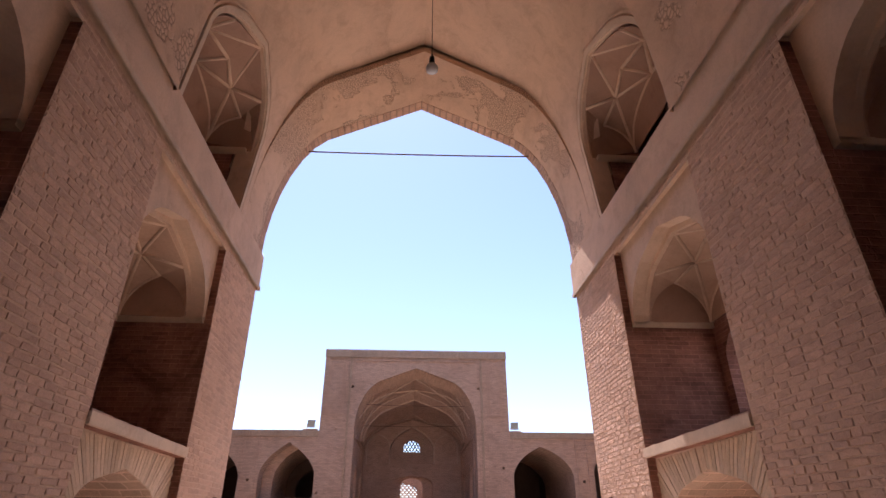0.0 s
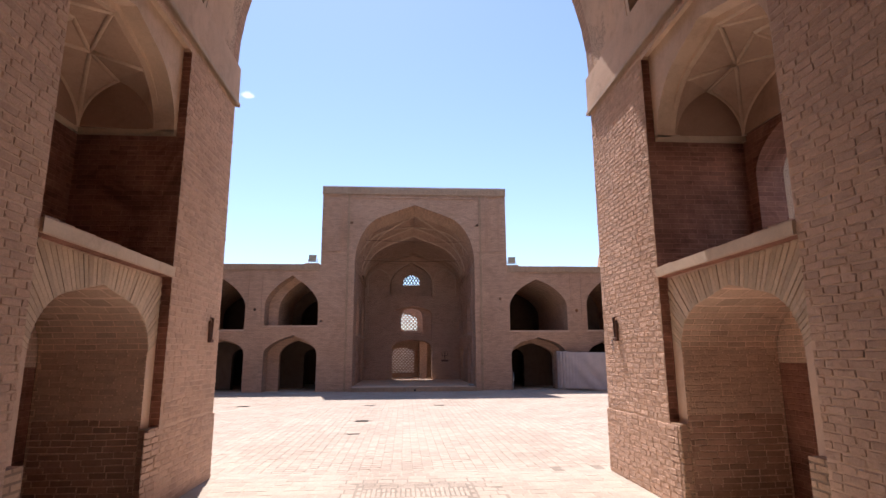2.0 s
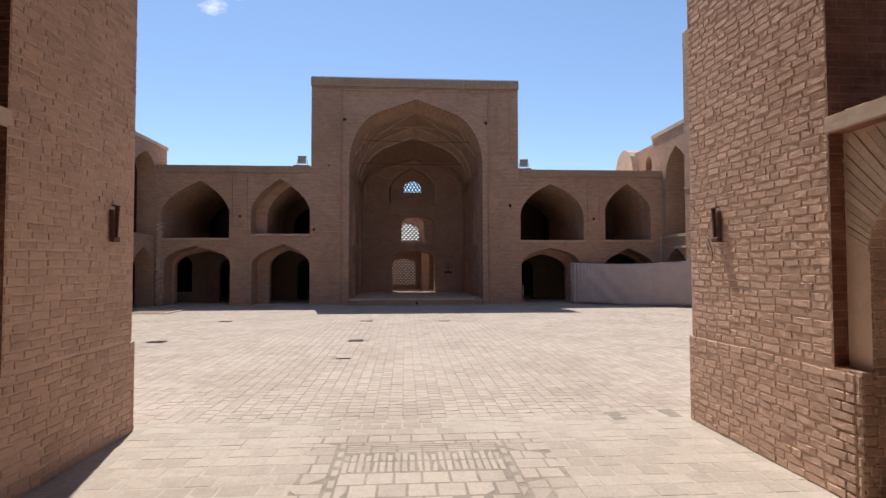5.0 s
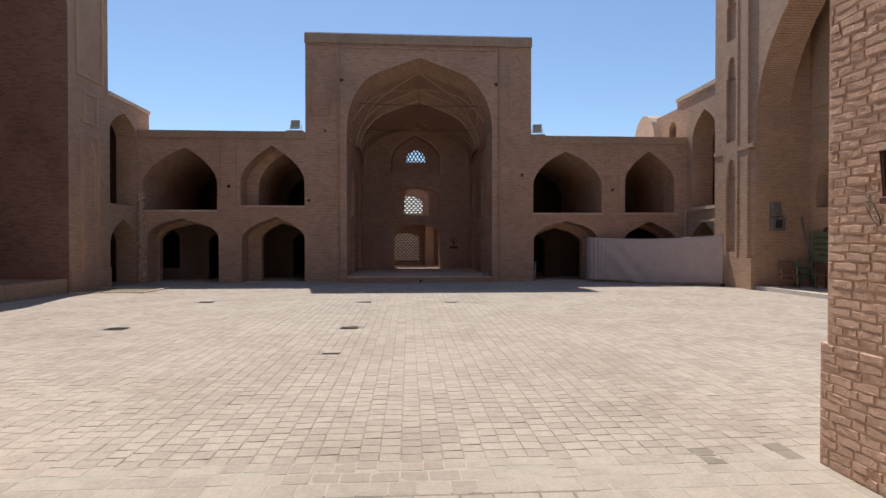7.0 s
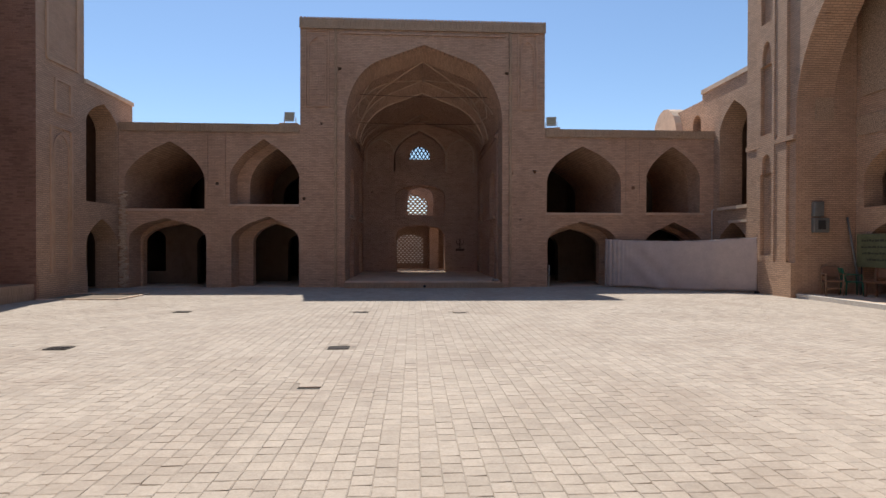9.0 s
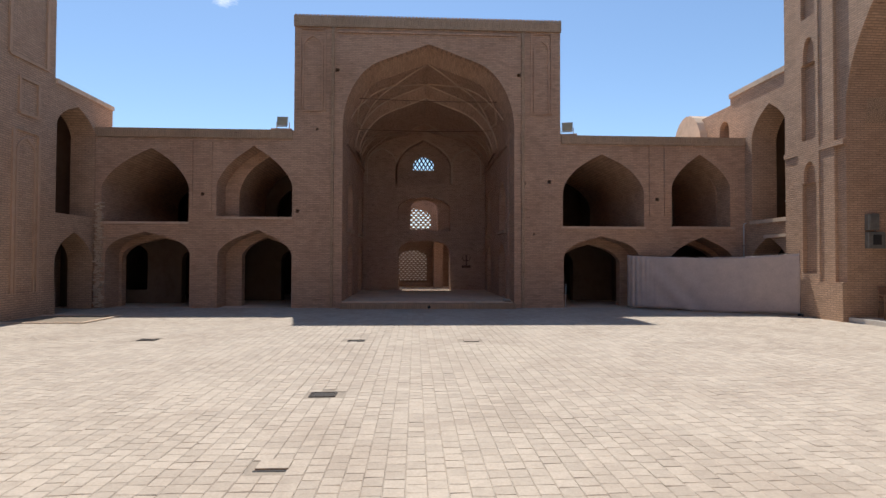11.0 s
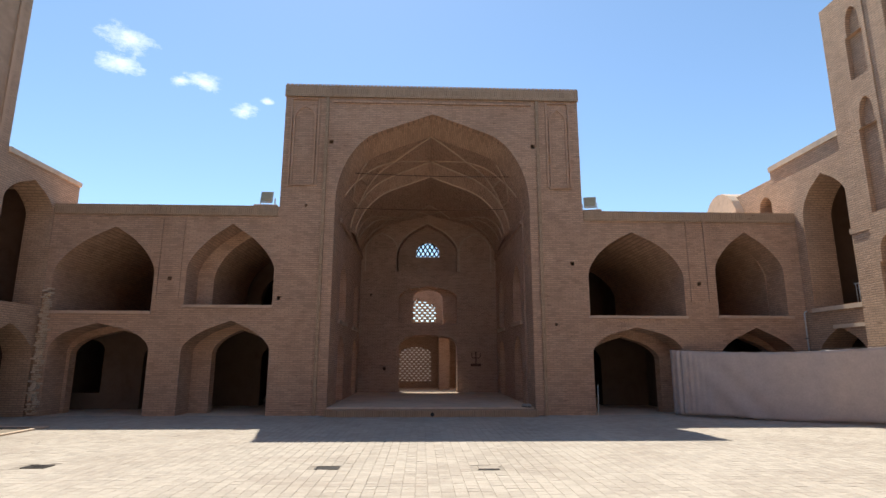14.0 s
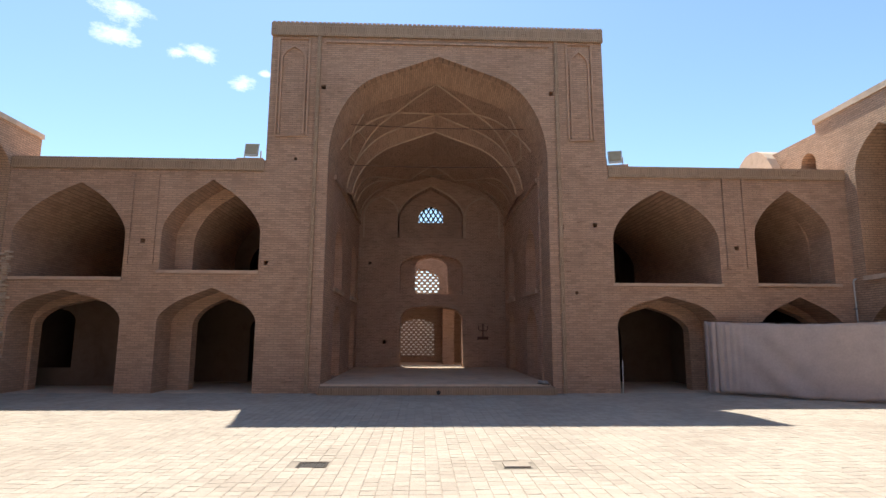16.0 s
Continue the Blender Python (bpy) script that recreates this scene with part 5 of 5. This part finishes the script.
pts = [(NR - 0.022 - 0.03 * math.sin(s * math.pi / 12), 8.80 + 0.10 * math.cos(0.9 + s * 4.6 / 12) + 0.012 * s / 12, 1.86 - 0.13 * math.sin(0.9 + s * 4.6 / 12 - 0.9) - 0.006 * s) for s in range(13)]
tagged(part("loose_wire", bm_tube(bmesh.new(), pts, 0.004, 5), cable), "loose black wire curling on the brick pier", "wire")


def curtain():
    """A long sheet stretched on a rope from the arcade to the pier, bunched at one end."""
    a, b = Vector((7.55, 28.02, 0)), Vector((11.84, 25.28, 0))
    t = thing("curtain", "long greyish white sheet stretched on a rope before the arcade", "curtain", tuple(a))
    along = (b - a).normalized()
    side = Vector((along.y, -along.x, 0))
    L, n, m = (b - a).length, 130, 22
    bm = bmesh.new()
    grid = []
    for i in range(n + 1):
        s = (i / n) ** 1.25
        row = []
        top = 1.86 + 0.05 * s - 0.10 * math.sin(math.pi * s) - 0.012 * abs(math.sin(s * 34))
        for j in range(m + 1):
            f = j / m
            z = top * (1 - f) + (0.04 + 0.03 * math.sin(s * 9) + 0.05 * s * (1 - s)) * f
            gather = math.exp(-s * 14)
            fold = 0.07 * gather * math.sin(s * 210) + 0.02 * math.sin(s * 26 + f * 2.0) * (1 - 0.4 * f)
            drape = 0.035 * math.sin((s * 5.5 - f * 1.9) * 6.0) * math.exp(-((s - 0.22 - 0.16 * f) / 0.16) ** 2) * (0.3 + f)
            p = along * (L * s + 0.05 * gather * math.sin(s * 300)) + side * (fold + drape + 0.14 * f * math.sin(math.pi * s) ** 0.7)
            row.append(bm.verts.new((p.x, p.y, z)))
        grid.append(row)
    for i in range(n):
        for j in range(m):
            bm.faces.new((grid[i][j], grid[i + 1][j], grid[i + 1][j + 1], grid[i][j + 1])).smooth = True
    c = part("sheet", bm, cloth_mat, t, "greyish white cotton sheet with slack folds")
    sol = c.modifiers.new("thick", "SOLIDIFY")
    sol.thickness = 0.004
    d = b - a
    part("rope", bm_tube(bmesh.new(), [tuple(d * (s / 14)) [:2] + (1.875 + 0.05 * s / 14 - 0.10 * math.sin(math.pi * s / 14),) for s in range(15)], 0.006, 6), cable, t, "thin cord along the top")
    part("pole", bm_tube(bmesh.new(), [(d.x, d.y, 0.0), (d.x - 0.02, d.y, 2.0)], 0.014, 8), rust, t, "thin end pole")
    part("weight", bm_box(bmesh.new(), d.x - 0.12, d.x + 0.05, d.y - 0.13, d.y - 0.02, 0.0, 0.07, 0.01), rubber, t, "dark weight at the foot")


curtain()


def drain(x, y, w, d, grated):
    t = thing("drain_cover" if grated else "paving_lid", "dark iron drain grate set in the paving" if grated else "pale loose paving lid with an open joint", "drain" if grated else "lid", (x, y, 0.004), 0, "courtyard drains" if grated else "")
    if not grated:
        part("slab", bm_box(bmesh.new(), -w / 2, w / 2, -d / 2, d / 2, -0.013, 0.006, 0.003), pave_one, t)
        part("joint", bm_box(bmesh.new(), -w / 2 - 0.012, w / 2 + 0.012, -d / 2 - 0.03, -d / 2 - 0.004, -0.013, -0.009), rubber, t)
        return
    part("pit", bm_box(bmesh.new(), -w / 2, w / 2, -d / 2, d / 2, -0.0135, -0.011), rubber, t)
    bm = bmesh.new()
    for x0, x1, y0, y1 in ((-w / 2, w / 2, -d / 2, -d / 2 + 0.02), (-w / 2, w / 2, d / 2 - 0.02, d / 2), (-w / 2, -w / 2 + 0.02, -d / 2 + 0.02, d / 2 - 0.02), (w / 2 - 0.02, w / 2, -d / 2 + 0.02, d / 2 - 0.02)):
        bm_box(bm, x0, x1, y0, y1, -0.0135, -0.001)
    part("frame", bm, iron, t)
    k = 9
    for i in range(k):
        u = -w / 2 + 0.02 + (w - 0.04) * (i + 0.5) / k
        part("bar", bm_box(bmesh.new(), u - 0.007, u + 0.007, -d / 2 + 0.02, d / 2 - 0.02, -0.0134, -0.003), iron, t)


for dr in drains:
    drain(*dr)

# outlet in the platform's face: a solid plug, black for the hole's darkness
tagged(part("drain_outlet", bm_tube(bmesh.new(), [(0.6, FY - 0.44, 0.06), (0.6, FY - 0.405, 0.06)], 0.055, 12), rubber), "round black plug standing for a drain hole in the brick step", "drain outlet")
# earth patch with a stone rim by the west corner
soil = plain("soil", (0.24, 0.19, 0.14), 0.95, 0, 0.5, 5, 0.5)
t = thing("tree_pit", "shallow earth patch with a worn pale rim", "planting pit", (-9.55, 24.65, 0))
part("soil", bm_box(bmesh.new(), -1.1, 1.1, -0.9, 0.9, -0.013, 0.012, 0.01), soil, t, "dry brown earth")
for x0, x1, y0, y1 in ((-1.15, 1.18, -0.98, -0.9), (-1.15, 1.18, 0.9, 0.98), (1.1, 1.18, -0.9, 0.9)):
    part("rim", bm_box(bmesh.new(), x0, x1, y0, y1, -0.013, 0.035, 0.012), stucco_pale, t)

# a pair of shoes on the platform edge
for dx, rz in ((0.0, 25), (0.11, 12)):
    t = thing("shoe", "pale worn shoe lying on the brick platform edge", "shoe", (3.32 + dx, FY + 0.12, IZ), rz, "pair of shoes")
    bm = bm_tube(bmesh.new(), [(0, -0.14, 0.03), (0, -0.10, 0.035), (0, -0.02, 0.045), (0, 0.06, 0.055), (0, 0.12, 0.05), (0, 0.135, 0.045)], [0.012, 0.034, 0.042, 0.04, 0.036, 0.02], 10)
    part("upper", bm, leather, t)
    part("sole", bm_box(bmesh.new(), -0.045, 0.045, -0.15, 0.14, 0, 0.018, 0.006), rubber, t)

# rod by the lower arch, standing on the ground
tagged(part("rod", bm_tube(bmesh.new(), [(5.42, FY - 0.04, 0.0), (5.44, FY - 0.03, 0.84)], 0.013, 8), white_metal), "thin white metal rod leaning on the arcade pier", "rod")
# rain pipe in the east corner
t = thing("rain_pipe", "slim pale rain pipe in the arcade corner", "pipe", (11.9, FY - 0.06, 0))
part("pipe", bm_tube(bmesh.new(), [(0, 0, 0), (0.0, 0, 2.95), (0.02, 0.0, 3.0), (0.09, 0.0, 3.03)], 0.02, 8), white_metal, t)
for z in (0.8, 2.2):
    part("clip", bm_box(bmesh.new(), -0.03, 0.03, -0.025, 0.06, z, z + 0.03), grey_metal, t)

# dark iron fixture on the rear wall of the far iwan
t = thing("wall_fixture", "dark iron candle bracket on the rear wall", "wall fixture", (2.62, BY, 1.3))
part("plate", bm_box(bmesh.new(), -0.22, 0.22, -0.03, 0.0, 0.0, 0.12, 0.006), rust, t)
part("stem", bm_tube(bmesh.new(), [(0, -0.05, 0.05), (0, -0.07, 0.4), (0, -0.05, 0.62)], 0.026, 8), rust, t)
for x in (-0.26, 0.26):
    part("arm", bm_tube(bmesh.new(), [(0, -0.07, 0.38), (x * 0.45, -0.1, 0.34), (x * 0.7, -0.11, 0.42), (x * 0.7, -0.11, 0.55)], 0.018, 8), rust, t)

# boxes, chairs and signboard in the east iwan
t = thing("meter_box", "grey steel meter box on the iwan's brick jamb", "meter box", (12.66, 23.65, 2.52))
part("body", bm_box(bmesh.new(), -0.16, 0.16, -0.15, 0, 0, 0.46, 0.015), grey_metal, t)
part("cover", bm_box(bmesh.new(), -0.13, 0.13, -0.165, -0.15, 0.04, 0.42, 0.006), grey_metal, t)
part("conduit", bm_tube(bmesh.new(), [(0.1, -0.05, -0.02), (0.1, -0.05, 0.0)], 0.02, 8), grey_metal, t)
t = thing("meter_box", "dusty square switch box with a dark face", "meter box", (12.76, 23.65, 2.02))
part("body", bm_box(bmesh.new(), -0.26, 0.24, -0.14, 0, 0, 0.46, 0.015), grey_metal, t)
part("window", bm_box(bmesh.new(), -0.13, 0.11, -0.152, -0.14, 0.1, 0.38, 0.004), rubber, t, "dark glazed opening")


def chair(name, label, at, rz, frame_mat, seat_mat, arms=True):
    t = thing(name, label, "chair", at, rz)
    part("seat", bm_box(bmesh.new(), -0.24, 0.24, -0.23, 0.23, 0.41, 0.46, 0.015), seat_mat, t)
    for x in (-0.22, 0.22):
        part("leg", bm_tube(bmesh.new(), [(x, -0.21, 0), (x, -0.21, 0.64)], 0.02, 8), frame_mat, t)
        part("leg", bm_tube(bmesh.new(), [(x, 0.24, 0), (x, 0.21, 0.44), (x, 0.28, 0.88)], 0.02, 8), frame_mat, t)
        if arms:
            part("armrest", bm_box(bmesh.new(), x - 0.025, x + 0.025, -0.25, 0.25, 0.63, 0.66, 0.008), frame_mat, t)
    part("backrest", bm_box(bmesh.new(), -0.22, 0.22, 0.235, 0.265, 0.55, 0.86, 0.012), seat_mat, t)
    part("stretcher", bm_box(bmesh.new(), -0.2, 0.2, -0.22, -0.2, 0.2, 0.23, 0.004), frame_mat, t)
    return t


chair("wooden_armchair", "brown wooden armchair with a dark padded seat", (12.86, 23.2, 0.12), -25, wood_pale, wood)
t = thing("plastic_chair", "green plastic garden chair facing the brick wall", "chair", (13.42, 23.15, 0.12), 70)
part("seat", bm_box(bmesh.new(), -0.22, 0.22, -0.22, 0.22, 0.39, 0.425, 0.015), green_plastic, t)
bm = bmesh.new()
vs = [[bm.verts.new((x * (1 + 0.05 * k), 0.2 + 0.035 * k - 0.05 * abs(x) , 0.41 + 0.105 * k)) for x in (-0.22, -0.11, 0, 0.11, 0.22)] for k in range(5)]
for r0, r1 in zip(vs, vs[1:]):
    for i in range(4):
        bm.faces.new((r0[i], r0[i + 1], r1[i + 1], r1[i])).smooth = True
ob = part("backrest", bm, green_plastic, t)
sol = ob.modifiers.new("thick", "SOLIDIFY")
sol.thickness = 0.02
for x in (-0.2, 0.2):
    for y in (-0.2, 0.2):
        part("leg", bm_tube(bmesh.new(), [(x * 1.12, y * 1.12, 0), (x, y, 0.4)], [0.018, 0.026], 8), green_plastic, t)
    part("armrest", bm_tube(bmesh.new(), [(x * 1.1, -0.2, 0.4), (x * 1.12, -0.18, 0.62), (x * 1.12, 0.15, 0.64), (x, 0.22, 0.6)], 0.018, 8), green_plastic, t)

t = thing("signboard", "dusty olive green signboard with dark lines of script", "signboard", (13.75, 22.55, 0.12))
part("board", bm_box(bmesh.new(), -0.02, 0.02, -0.85, 0.8, 0.85, 1.85, 0.008), sign_green, t)
for r, (w0, w1) in enumerate(((-0.55, 0.6), (-0.7, 0.62), (-0.72, 0.58), (-0.5, 0.4))):
    y = w0
    rng = random.Random(60 + r)
    while y < w1:
        w = rng.uniform(0.05, 0.16)
        part("script_bar", bm_box(bmesh.new(), -0.026, -0.021, y, min(y + w, w1), 1.62 - r * 0.19, 1.66 - r * 0.19 + rng.uniform(0, 0.035)), sign_ink, t)
        y += w + 0.03
for y in (-0.7, 0.65):
    part("leg", bm_tube(bmesh.new(), [(0.02, y, 0.0), (0.02, y, 0.9)], 0.02, 8), iron, t)
tagged(part("leaning_pole", bm_tube(bmesh.new(), [(13.75, 23.2, 0.12), (13.62, 23.58, 2.5)], 0.03, 8), grey_metal), "grey pole leaning in the iwan's corner", "pole")
t = thing("bench", "dark wooden bench under the signboard", "bench", (13.55, 22.0, 0.12))
part("seat", bm_box(bmesh.new(), -0.2, 0.2, -0.7, 0.7, 0.42, 0.47, 0.01), wood, t)
part("backrest", bm_box(bmesh.new(), 0.2, 0.23, -0.7, 0.7, 0.55, 0.85, 0.01), wood, t)
for y in (-0.6, 0.6):
    for x in (-0.16, 0.18):
        part("leg", bm_box(bmesh.new(), x - 0.025, x + 0.025, y - 0.025, y + 0.025, 0, 0.42 if x < 0 else 0.85), wood, t)

# cage-like guard in the east upper gallery
t = thing("window_guard", "grey steel window guard in the gallery opening", "guard", (XR + 0.55, 26.4, 3.06))
for z in (0.0, 0.62):
    part("rail", bm_box(bmesh.new(), -0.015, 0.015, -0.3, 0.55, z, z + 0.03), white_metal, t)
for i in range(9):
    y = -0.29 + i * 0.1
    part("bar", bm_tube(bmesh.new(), [(0, y, 0.0), (0, y, 0.64)], 0.011, 6), white_metal, t)
